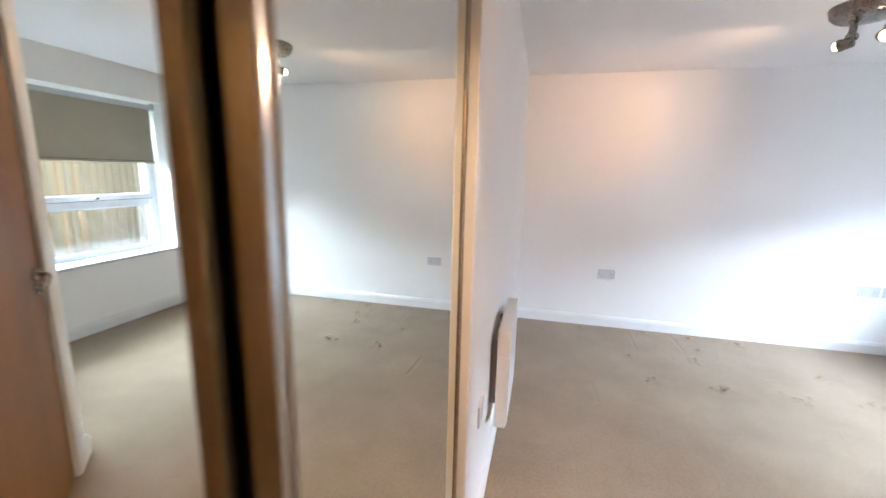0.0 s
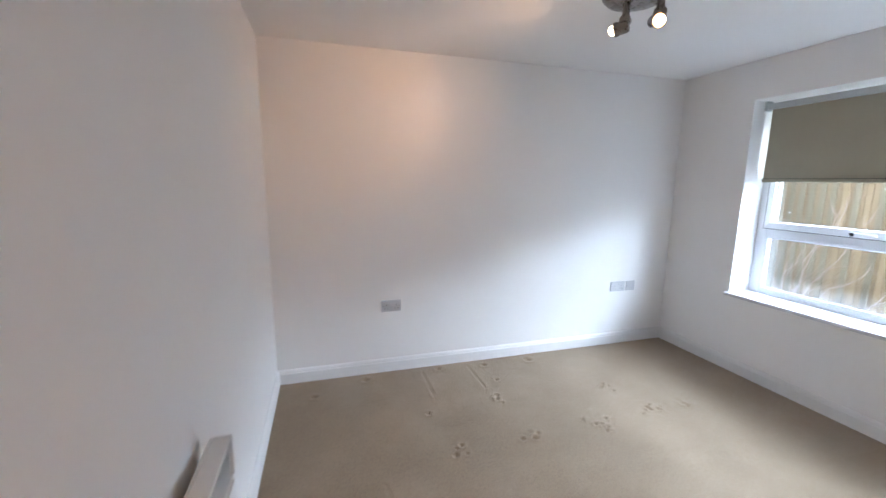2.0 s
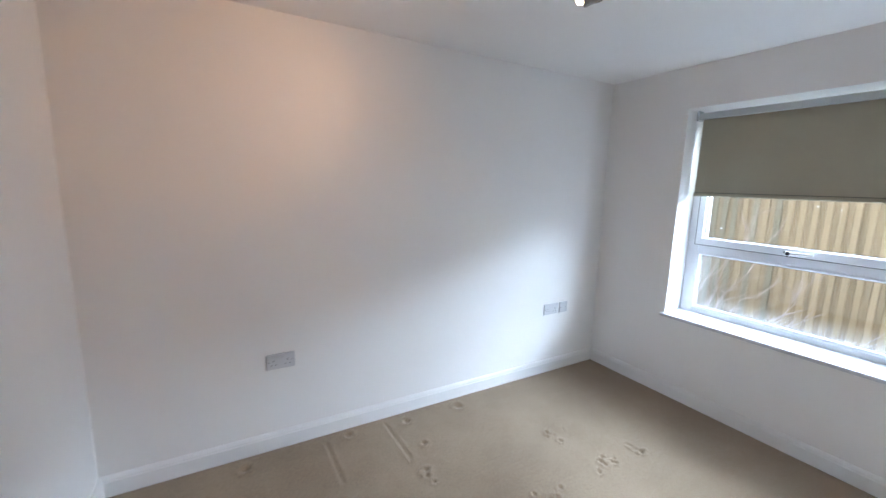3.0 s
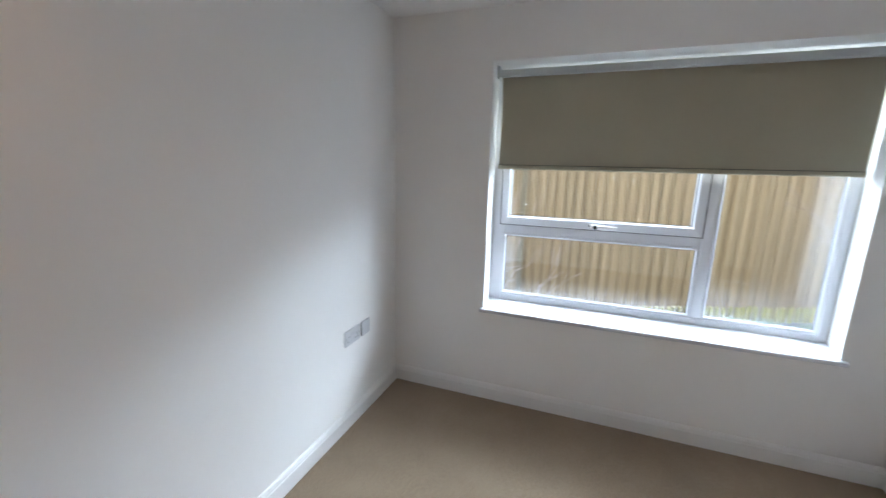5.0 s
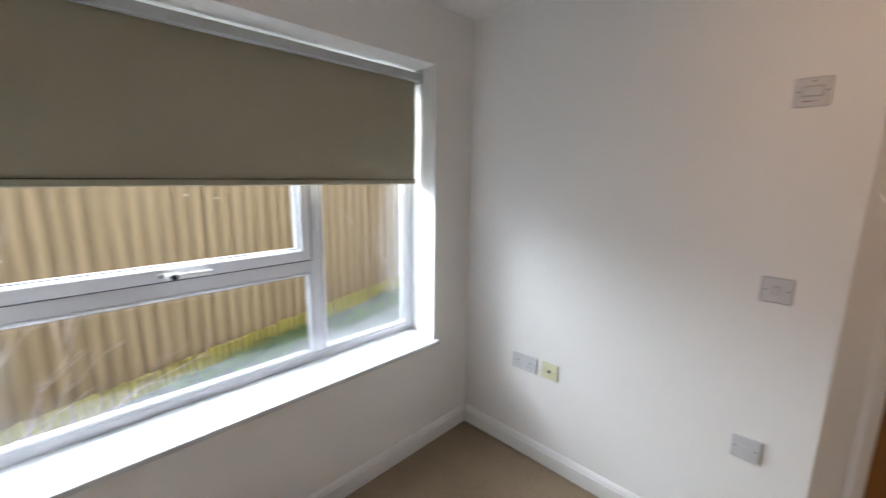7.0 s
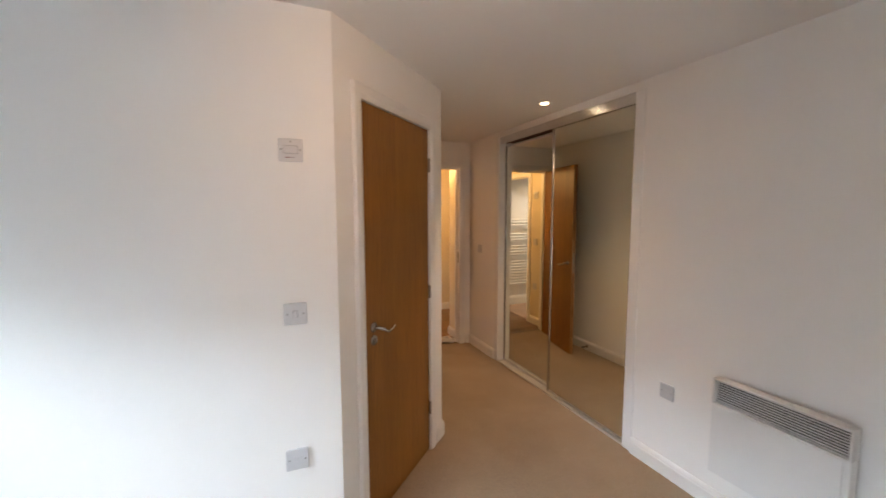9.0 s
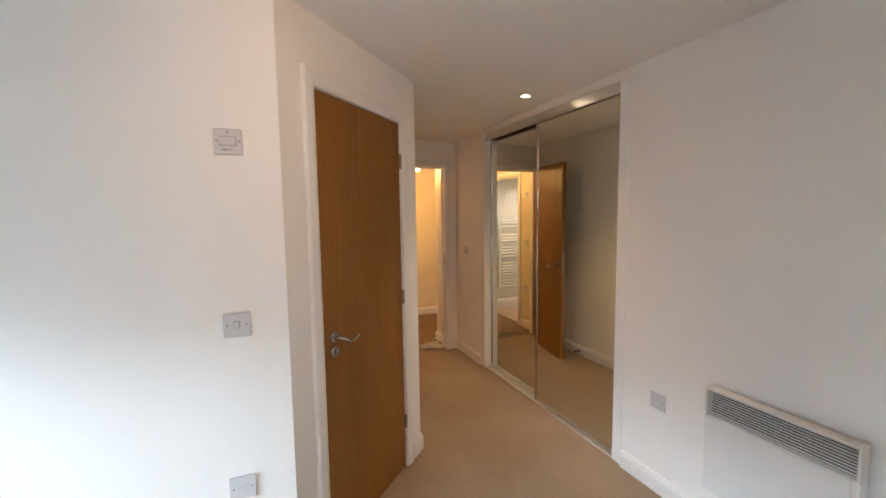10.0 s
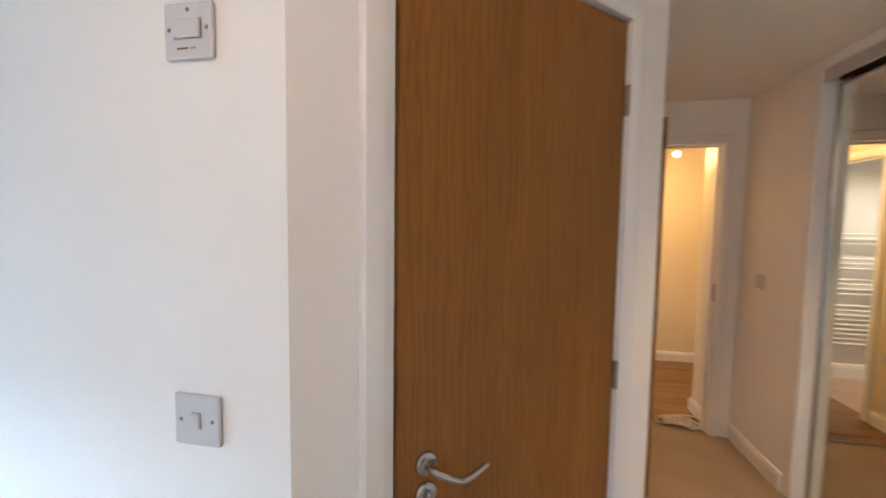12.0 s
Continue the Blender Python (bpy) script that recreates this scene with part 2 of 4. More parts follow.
def random_wood(name, stops, rough=0.85, moss=None):
    """Weathered timber: each board its own tone, streaked along its length."""
    m, t, p = nodes(name)
    info = t.nodes.new("ShaderNodeObjectInfo")
    v = coords(t, (40, 40, 0.5))
    sh = add(t, "ShaderNodeVectorMath")
    sh.operation = "MULTIPLY_ADD"
    sh.inputs[1].default_value = (17, 17, 17)
    link(t, info.outputs["Random"], sh.inputs[0])
    link(t, v, sh.inputs[2])
    n = add(t, "ShaderNodeTexNoise", Scale=1.0, Detail=5.0, Roughness=0.65)
    link(t, sh.outputs[0], n.inputs["Vector"])
    a = ramp(t, n.outputs[0], stops)
    tone = ramp(t, info.outputs["Random"], [(0.0, (0.88, 0.88, 0.865)), (1.0, (1.0, 1.0, 1.0))])
    x = t.nodes.new("ShaderNodeMix")
    x.data_type, x.blend_type = "RGBA", "MULTIPLY"
    x.inputs[0].default_value = 1.0
    link(t, a, x.inputs[6])
    link(t, tone, x.inputs[7])
    link(t, x.outputs[2], p.inputs["Base Color"])
    p.inputs["Roughness"].default_value = rough
    bump(t, p, n.outputs[0], 0.3, 0.003)
    return m


def soil_material():
    m, t, p = nodes("soil")
    v = coords(t, (1, 1, 1))
    n = add(t, "ShaderNodeTexNoise", Scale=14.0, Detail=8.0, Roughness=0.7)
    link(t, v, n.inputs["Vector"])
    link(t, ramp(t, n.outputs[0], [(0.3, (0.085, 0.088, 0.075)), (0.55, (0.155, 0.165, 0.15)), (0.75, (0.25, 0.265, 0.25))]), p.inputs["Base Color"])
    p.inputs["Roughness"].default_value = 0.95
    bump(t, p, n.outputs[0], 0.8, 0.02)
    return m


WALL = plain("wall_emulsion", (0.87, 0.855, 0.835), 0.62, var=0.012, scale=1.5, grain=(140.0, 0.06, 0.0015), spec=0.3)
CEIL = plain("ceiling_emulsion", (0.87, 0.86, 0.845), 0.75, var=0.012, scale=1.2, grain=(120.0, 0.05, 0.0015), spec=0.2)
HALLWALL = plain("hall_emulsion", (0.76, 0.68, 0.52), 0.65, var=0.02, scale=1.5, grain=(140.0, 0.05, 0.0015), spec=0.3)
SILL = plain("sill_laminate", (0.66, 0.67, 0.69), 0.22, var=0.012, scale=4.0, grain=(90.0, 0.03, 0.0006))
TRIM = plain("trim_satin", (0.82, 0.81, 0.80), 0.35, var=0.012, scale=4.0, grain=(90.0, 0.05, 0.001))
UPVC = plain("white_upvc", (0.75, 0.755, 0.79), 0.25, var=0.012, scale=5.0, grain=(80.0, 0.02, 0.0005))
BLACKLINE = plain("black_line", (0.025, 0.025, 0.028), 0.6)
PLASTIC = plain("white_plastic", (0.60, 0.60, 0.615), 0.32, var=0.01, grain=(80.0, 0.02, 0.0003))
CREAM = plain("cream_plastic", (0.70, 0.69, 0.48), 0.35, var=0.02, grain=(80.0, 0.02, 0.0003))
DARK = plain("black_and_painted_shade", (0.02, 0.02, 0.022), 0.7)
GREYBAR = plain("grey_print_and_shade", (0.30, 0.30, 0.32), 0.6)
REDBAR = plain("red_print", (0.20, 0.09, 0.085), 0.6)
SCREW = plain("screw_steel", (0.26, 0.26, 0.25), 0.35, metal=1.0)
CHROME = plain("brushed_chrome", (0.48, 0.47, 0.455), 0.24, metal=1.0, grain=(220.0, 0.03, 0.0003))
NICKEL = plain("dark_nickel", (0.25, 0.23, 0.21), 0.28, metal=1.0)
STEEL = plain("hinge_steel", (0.30, 0.26, 0.22), 0.38, metal=1.0)
ALU = plain("satin_aluminium", (0.70, 0.70, 0.70), 0.28, metal=1.0, grain=(160.0, 0.04, 0.0004))
RAILGREY = plain("blind_rail_grey", (0.50, 0.53, 0.54), 0.4)
DARKBROWN = plain("dark_brown_and_track_shade", (0.10, 0.06, 0.045), 0.4, metal=0.6)
OAK = oak("oak_veneer", (0.235, 0.093, 0.0135), (0.32, 0.129, 0.0195))
OAKEDGE = wood("oak_lipping", (0.20, 0.095, 0.03), (0.29, 0.145, 0.05), (0.36, 0.19, 0.07))
PLANK = wood("hall_laminate", (0.12, 0.060, 0.022), (0.19, 0.10, 0.038), (0.26, 0.14, 0.058), rough=0.35, axis=0)
HEATER = plain("heater_enamel", (0.78, 0.77, 0.755), 0.38, var=0.01, grain=(120.0, 0.04, 0.0004))
HEATDARK = plain("heater_recess", (0.16, 0.155, 0.15), 0.6)
ENAMEL = plain("radiator_white", (0.85, 0.85, 0.84), 0.25)
TILE = plain("bathroom_tile", (0.80, 0.80, 0.79), 0.2, var=0.02)
TILEFLOOR = plain("bathroom_floor_vinyl", (0.46, 0.32, 0.25), 0.35, var=0.12, scale=3.0)
CABLE = plain("white_cable", (0.75, 0.73, 0.68), 0.45)
RUBBER = plain("grey_rubber", (0.18, 0.18, 0.18), 0.7)
CARPET = carpet_material()
CLOTH = fabric_material()
MIRROR = mirror_material()
GLASS = glass_material()
MIST_A = misted_glass_material("misted_glass", ((0.0, 0.13), 0.34))
MIST_B = misted_glass_material("misted_glass", ((1.0, 0.70), 0.20))
FENCE = random_wood("fence_timber", [(0.25, (0.32, 0.215, 0.118)), (0.5, (0.375, 0.26, 0.15)), (0.8, (0.42, 0.30, 0.18))])
# darker copy of the fence timber, with the shade between boards in its colour
FENCEBACK = random_wood("fence_timber_painted_shade", [(0.3, (0.265, 0.182, 0.102)), (0.7, (0.33, 0.23, 0.132))])
# greyer tone for the boards towards the north end
FENCEGREY = random_wood("fence_timber_grey", [(0.25, (0.22, 0.18, 0.118)), (0.5, (0.27, 0.22, 0.148)), (0.8, (0.32, 0.265, 0.185))])
MOSSY = random_wood("mossy_timber", [(0.3, (0.26, 0.21, 0.04)), (0.6, (0.44, 0.37, 0.07)), (0.8, (0.52, 0.45, 0.12))])
TWIG = plain("bare_twig", (0.44, 0.33, 0.27), 0.8, var=0.25, scale=12.0)
LEAF = plain("ground_leaf", (0.085, 0.16, 0.04), 0.55, var=0.4, scale=9.0)
SOIL = soil_material()
SLAB = plain("closing_slab_beige", (0.55, 0.52, 0.47), 0.85)
BULB = glow("lamp_glow", (1.0, 0.80, 0.50), 14.0)
# emission for an added ring that imitates the orange bloom round each bulb
RING = glow("lamp_halo_glow", (1.0, 0.58, 0.24), 1.6)
RUNNER = plain("pale_track", (0.62, 0.60, 0.56), 0.3, metal=0.3)
HALLGLOW = glow("hall_lamp_glow", (1.0, 0.78, 0.40), 22.0)

# ---- mesh helpers ----


def link_mesh(name, bm, material, smooth=False):
    bmesh.ops.recalc_face_normals(bm, faces=bm.faces)
    me = bpy.data.meshes.new(name)
    bm.to_mesh(me)
    bm.free()
    me.materials.append(material)
    if smooth:
        for f in me.polygons:
            f.use_smooth = True
        me.set_sharp_from_angle(angle=radians(40))
    return new(name, me)


def thing(name, m, label, category, group="", kind=""):
    ob = new(name)
    ob.empty_display_size = 0.05
    ob.matrix_world = m
    return tagged(ob, label, category, group, kind)


def part(name, bm, material, parent, label="", smooth=False):
    ob = link_mesh(name, bm, material, smooth)
    ob.parent = parent
    return tagged(ob, label)


def setting(name, bm, material, label, category, smooth=False):
    return tagged(link_mesh(name, bm, material, smooth), label, category, kind="structure")


def box(bm, x0, x1, y0, y1, z0, z1, bevel=0.0, seg=1):
    r = bmesh.ops.create_cube(bm, size=1.0, matrix=Matrix.LocRotScale(
        ((x0 + x1) / 2, (y0 + y1) / 2, (z0 + z1) / 2), None, (abs(x1 - x0), abs(y1 - y0), abs(z1 - z0))))
    if bevel:
        es = list({e for v in r["verts"] for e in v.link_edges})
        bmesh.ops.bevel(bm, geom=es, offset=bevel, segments=seg, affect="EDGES", profile=0.5)
    return bm


def boxes(*rows, bevel=0.0):
    bm = bmesh.new()
    for r in rows:
        box(bm, *r, bevel=bevel)
    return bm


def prism(bm, pts, z0, z1):
    lo = [bm.verts.new((x, y, z0)) for x, y in pts]
    hi = [bm.verts.new((x, y, z1)) for x, y in pts]
    bm.faces.new(lo[::-1])
    bm.faces.new(hi)
    for i in range(len(pts)):
        j = (i + 1) % len(pts)
        bm.faces.new((lo[i], lo[j], hi[j], hi[i]))
    return bm


def lathe(bm, profile, m, n=24):
    """Turns (radius, height) rows round the local z axis."""
    rings = []
    for r, h in profile:
        rings.append([bm.verts.new(m @ Vector((r * math.cos(2 * math.pi * k / n), r * math.sin(2 * math.pi * k / n), h))) for k in range(n)])
    for a, b in zip(rings, rings[1:]):
        for k in range(n):
            bm.faces.new((a[k], a[(k + 1) % n], b[(k + 1) % n], b[k]))
    bm.faces.new(rings[0][::-1])
    bm.faces.new(rings[-1])
    return bm


def tube(bm, pts, r0, r1=None, n=6):
    """A tapering round bar along points."""
    r1 = r0 if r1 is None else r1
    pts = [Vector(p) for p in pts]
    rings, up = [], Vector((0.13, 0.21, 0.97))
    for i, p in enumerate(pts):
        d = (pts[min(i + 1, len(pts) - 1)] - pts[max(i - 1, 0)]).normalized()
        a = d.cross(up)
        a = a.normalized() if a.length > 1e-4 else Vector((1, 0, 0))
        b = d.cross(a)
        r = r0 + (r1 - r0) * i / (len(pts) - 1)
        rings.append([bm.verts.new(p + r * (math.cos(2 * math.pi * k / n) * a + math.sin(2 * math.pi * k / n) * b)) for k in range(n)])
    for a, b in zip(rings, rings[1:]):
        for k in range(n):
            bm.faces.new((a[k], a[(k + 1) % n], b[(k + 1) % n], b[k]))
    bm.faces.new(rings[0][::-1])
    bm.faces.new(rings[-1])
    return bm


def sweep(pts, profile):
    """A moulding along a line of plan points; profile rows are (distance to the line's left, height). Corners are mitred."""
    bm = bmesh.new()
    pts = [Vector(p) for p in pts]
    rings = []
    for i, p in enumerate(pts):
        d0 = (pts[i] - pts[i - 1]).normalized() if i else None
        d1 = (pts[i + 1] - pts[i]).normalized() if i < len(pts) - 1 else None
        d0, d1 = d0 or d1, d1 or d0
        n0, n1 = Vector((-d0.y, d0.x)), Vector((-d1.y, d1.x))
        m = (n0 + n1).normalized()
        m = m / m.dot(n0)
        rings.append([bm.verts.new((*(p + m * d), h)) for d, h in profile])
    k = len(profile)
    for a, b in zip(rings, rings[1:]):
        for j in range(k):
            bm.faces.new((a[j], a[(j + 1) % k], b[(j + 1) % k], b[j]))
    bm.faces.new(rings[0])
    bm.faces.new(rings[-1][::-1])
    return bm


SKIRT = [(0.0, 0.0), (0.018, 0.0), (0.018, 0.074), (0.0145, 0.079), (0.0145, 0.085), (0.010, 0.094), (0.005, 0.100), (0.0, 0.100)]

# ---- the rooms ----
XW, XE, YN, YS, H = 0.896, 4.20, 5.18, 2.600, 2.265
CX, CY = 1.917, 1.840          # where the slanted wall meets the lobby's side wall
PX = 2.677                     # where the slanted wall meets the south wall
YD = 0.19                      # the entrance wall
R2 = math.sqrt(0.5)


def slant(s, off=0.0):
    """A plan point s metres along the slanted wall from the lobby corner, off metres behind its face."""
    return (CX + (s + off) * R2, CY + (s - off) * R2)


RS, RN, RZ = 2.872, 4.578, 1.997    # window opening at the room's face; it widens a little towards the frame


def east_wall():
    bm = bmesh.new()
    prism(bm, [(XE, 2.40), (4.50, 2.40), (4.50, 2.83), (4.42, 2.83), (XE, RS)], 0, H)
    prism(bm, [(XE, RN), (4.42, 4.597), (4.50, 4.597), (4.50, YN + 0.12), (XE, YN + 0.12)], 0, H)
    prism(bm, [(XE, RS), (4.42, 2.83), (4.50, 2.83), (4.50, 4.597), (4.42, 4.597), (XE, RN)], 0, 0.566)
    prism(bm, [(XE, RS), (4.42, 2.83), (4.50, 2.83), (4.50, 4.597), (4.42, 4.597), (XE, RN)], RZ, H)
    return bm


setting("wall_north", boxes((0.79, XE, YN, YN + 0.12, 0, H)), WALL, "white painted plaster wall with two sockets", "wall")
setting("wall_east", east_wall(), WALL, "white painted wall with a deep window reveal", "wall")
bm = bmesh.new()
prism(bm, [(PX, YS), (PX + 0.0415, YS - 0.10), (XE, YS - 0.10), (XE, YS)], 0, H)
setting("wall_south", bm, WALL, "white painted wall with switches and sockets", "wall")
DL, DR, DH = 0.913, 0.174, 2.0     # door opening along the slanted wall
bm = bmesh.new()
prism(bm, [slant(DL), slant(DL, 0.10), (PX + 0.0415, YS - 0.10), (PX, YS)], 0, H)
prism(bm, [(CX, CY), (CX + 0.10, CY - 0.0415), slant(DR, 0.10), slant(DR)], 0, H)
prism(bm, [slant(DR), slant(DR, 0.10), slant(DL, 0.10), slant(DL)], DH, H)
setting("wall_slanted", bm, WALL, "white painted slanted wall around the closed door", "wall")
bm = bmesh.new()
prism(bm, [(CX, CY), (CX, YD - 0.12), (CX + 0.10, YD - 0.12), (CX + 0.10, CY - 0.0415)], 0, H)
setting("wall_lobby_east", bm, WALL, "white painted lobby side wall", "wall")
EX0, EX1, EH = 1.016, 1.826, 1.995
setting("wall_entrance", boxes((0.79, EX0, YD - 0.12, YD, 0, H), (EX1, CX, YD - 0.12, YD, 0, H), (EX0, EX1, YD - 0.12, YD, EH, H)),
        WALL, "white painted wall around the entrance doorway", "wall")
W0, W1 = 0.815, 2.442      # wardrobe opening
setting("wall_west", boxes((0.79, XW, YD, W0, 0, H), (0.79, XW, W1, YN, 0, H), (0.79, XW, W0, W1, 2.215, H), (0.20, 0.30, W0 - 0.1, W1 + 0.1, 0, H),
                           (0.30, 0.79, W0 - 0.1, W0, 0, H), (0.30, 0.79, W1, W1 + 0.1, 0, H)),
        WALL, "white painted wall around the mirrored wardrobe", "wall")
setting("ceiling", boxes((-0.8, 4.50, -1.6, YN + 0.12, H, H + 0.15)), CEIL, "flat white painted ceiling", "ceiling")
# slab added out of view over the ceiling, closing the rooms to sky light
setting("closing_slab", boxes((-1.0, 4.62, -1.8, YN + 0.3, H + 0.155, H + 0.4)), SLAB, "unseen slab added above the rooms to keep sky light out", "roof")

# carpet with the dents that furniture left
CLUSTERS = [(1.935, 4.156, 4), (2.30, 4.17, 5), (2.76, 4.17, 7), (3.20, 4.22, 7), (3.13, 4.56, 6), (3.42, 4.22, 4), (2.28, 4.58, 4)]
DENTS = [(2.40, 5.07, 0.02), (1.49, 5.07, 0.022), (2.04, 5.10, 0.02), (2.775, 5.065, 0.025), (1.82, 4.55, 0.014), (1.142, 4.93, 0.018),
         (2.31, 4.63, 0.016), (2.40, 4.83, 0.014)]
dice = random.Random(17)
for cx, cy, count in CLUSTERS:
    for _ in range(count):
        DENTS.append((cx + dice.gauss(0, 0.040), cy + dice.gauss(0, 0.034), dice.uniform(0.008, 0.014)))
GROOVES = [(1.908, 5.082, 1.908, 4.745), (2.27, 5.10, 2.278, 4.745), (3.44, 4.27, 3.46, 4.19), (1.483, 4.045, 1.501, 3.773)]


def carpet_height(x, y):
    z = 0.0016 * noise.noise((x * 2.3, y * 2.3, 0.3)) + 0.0008 * noise.noise((x * 9, y * 9, 1.7))
    for dx, dy, r in DENTS:
        q = ((x - dx) ** 2 + (y - dy) ** 2) / (r * r)
        if q < 9:
            z += -0.0115 * math.exp(-q) + 0.0044 * math.exp(-((math.sqrt(q) - 1.7) ** 2) * 2)
    for ax, ay, bx, by in GROOVES:
        t = max(0, min(1, ((x - ax) * (bx - ax) + (y - ay) * (by - ay)) / ((bx - ax) ** 2 + (by - ay) ** 2)))
        d = math.hypot(x - ax - t * (bx - ax), y - ay - t * (by - ay)) / 0.010
        if d < 4:
            z += -0.0048 * math.exp(-d * d) + 0.0022 * math.exp(-((d - 1.8) ** 2))
    return z


def carpet_mesh():
    step, verts, faces = 0.010, [], []
    for x0, x1, y0, y1 in ((0.85, 4.25, 3.2, 5.2), ):
        nx, ny = round((x1 - x0) / step), round((y1 - y0) / step)
        for j in range(ny + 1):
            for i in range(nx + 1):
                x, y = x0 + i * step, y0 + j * step
                verts.append((x, y, carpet_height(x, y)))
        faces += [(j * (nx + 1) + i, j * (nx + 1) + i + 1, (j + 1) * (nx + 1) + i + 1, (j + 1) * (nx + 1) + i) for j in range(ny) for i in range(nx)]
    step = 0.05
    k = len(verts)
    nx, ny = round(3.4 / step), round(3.1 / step)
    for j in range(ny + 1):
        for i in range(nx + 1):
            x, y = 0.85 + i * step, 0.10 + j * step
            verts.append((x, y, carpet_height(x, y) if j else 0.0))
    faces += [(k + j * (nx + 1) + i, k + j * (nx + 1) + i + 1, k + (j + 1) * (nx + 1) + i + 1, k + (j + 1) * (nx + 1) + i) for j in range(ny) for i in range(nx)]
    me = bpy.data.meshes.new("floor")
    me.from_pydata(verts, [], faces)
    for f in me.polygons:
        f.use_smooth = True
    me.materials.append(CARPET)
    return me


tagged(new("floor", carpet_mesh()), "beige looped carpet with dents left by furniture", "carpet", kind="structure")

setting("baseboard", sweep([slant(0.968), (PX, YS), (XE, YS), (XE, YN), (XW, YN), (XW, W1 + 0.045)], SKIRT), TRIM, "white moulded skirting board", "baseboard")
setting("baseboard_lobby", sweep([(EX1 + 0.06, YD), (CX, YD), (CX, CY), slant(0.115)], SKIRT), TRIM, "white moulded skirting board in the lobby", "baseboard")
setting("baseboard_wardrobe", sweep([(XW, W0 - 0.056), (XW, YD), (EX0 - 0.06, YD)], SKIRT), TRIM, "white moulded skirting beside the wardrobe", "baseboard")


def architrave(w, h, d=0.018):
    """Door casing in a wall's own frame: x along the opening 0..w, front towards -y, with a rounded inner step."""
    bm = bmesh.new()
    a = 0.062
    prof = [(0.0, 0.0), (0.0, -d * 0.55), (0.010, -d * 0.8), (0.022, -d), (a - 0.006, -d), (a, -d + 0.005), (a, 0.0)]
    rows = []
    for px, py in prof:
        rows.append([(-px, py, 0), (-px, py, h + px), (w + px, py, h + px), (w + px, py, 0)])
    vs = [[bm.verts.new(p) for p in r] for r in rows]
    n = len(vs)
    for i in range(n):
        j = (i + 1) % n
        for k in range(3):
            bm.faces.new((vs[i][k], vs[j][k], vs[j][k + 1], vs[i][k + 1]))
    bm.faces.new([v[0] for v in vs])
    bm.faces.new([v[3] for v in vs])
    return bm


def lining(w, h, depth, stop0, stop1, t=0.022):
    bm = bmesh.new()
    box(bm, -t, 0, 0, depth, 0, h, 0.001)
    box(bm, w, w + t, 0, depth, 0, h, 0.001)
    box(bm, -t, w + t, 0, depth, h, h + t, 0.001)
    box(bm, 0, 0.012, stop0, stop1, 0, h - 0.012, 0.001)
    box(bm, w - 0.012, w, stop0, stop1, 0, h - 0.012, 0.001)
    box(bm, 0, w, stop0, stop1, h - 0.012, h, 0.001)
    return bm


# ---- the closed oak door in the slanted wall ----
SL = Matrix.Translation((*slant(0.897), 0)) @ pose(0, 0, 0, 0, 0, 225)
ob = setting("trim_door_casing", architrave(0.704, 1.988), TRIM, "white moulded casing around the closed oak door", "trim")
ob.matrix_world = SL @ pose(0, -0.001, 0)
ob = setting("trim_door_lining", lining(0.704, 1.988, 0.10, 0.048, 0.075, 0.016), TRIM, "white door lining with a stop", "trim")
ob.matrix_world = SL @ pose(0, 0.0005, 0)


def lever_set(bm_rose, bm_lever, bm_lock, x, y, z, sgn, lock=True):
    """Rose, bent lever and turn below; front towards -y, the lever runs to sgn * x."""
    face = Matrix.Translation((x, y, z)) @ pose(0, 0, 0, 90, 0, 0)
    lathe(bm_rose, [(0.0245, 0.0), (0.0245, 0.006), (0.022, 0.009), (0.012, 0.010), (0.011, 0.012)], face)
    tube(bm_lever, [(x, y - 0.008, z), (x, y - 0.03, z), (x + sgn * 0.006, y - 0.043, z - 0.003), (x + sgn * 0.02, y - 0.050, z - 0.011),
                    (x + sgn * 0.045, y - 0.052, z - 0.025), (x + sgn * 0.06, y - 0.052, z - 0.029), (x + sgn * 0.078, y - 0.051, z - 0.028),
                    (x + sgn * 0.096, y - 0.050, z - 0.024), (x + sgn * 0.112, y - 0.049, z - 0.020), (x + sgn * 0.121, y - 0.048, z - 0.018)], 0.0085, 0.0058, 12)
    if lock:
        f2 = Matrix.Translation((x, y, z - 0.062)) @ pose(0, 0, 0, 90, 0, 0)
        lathe(bm_lock, [(0.025, 0.0), (0.025, 0.006), (0.0225, 0.009), (0.010, 0.010), (0.009, 0.018)], f2)
        box(bm_lock, x - 0.004, x + 0.004, y - 0.021, y - 0.012, z - 0.073, z - 0.051, 0.002)


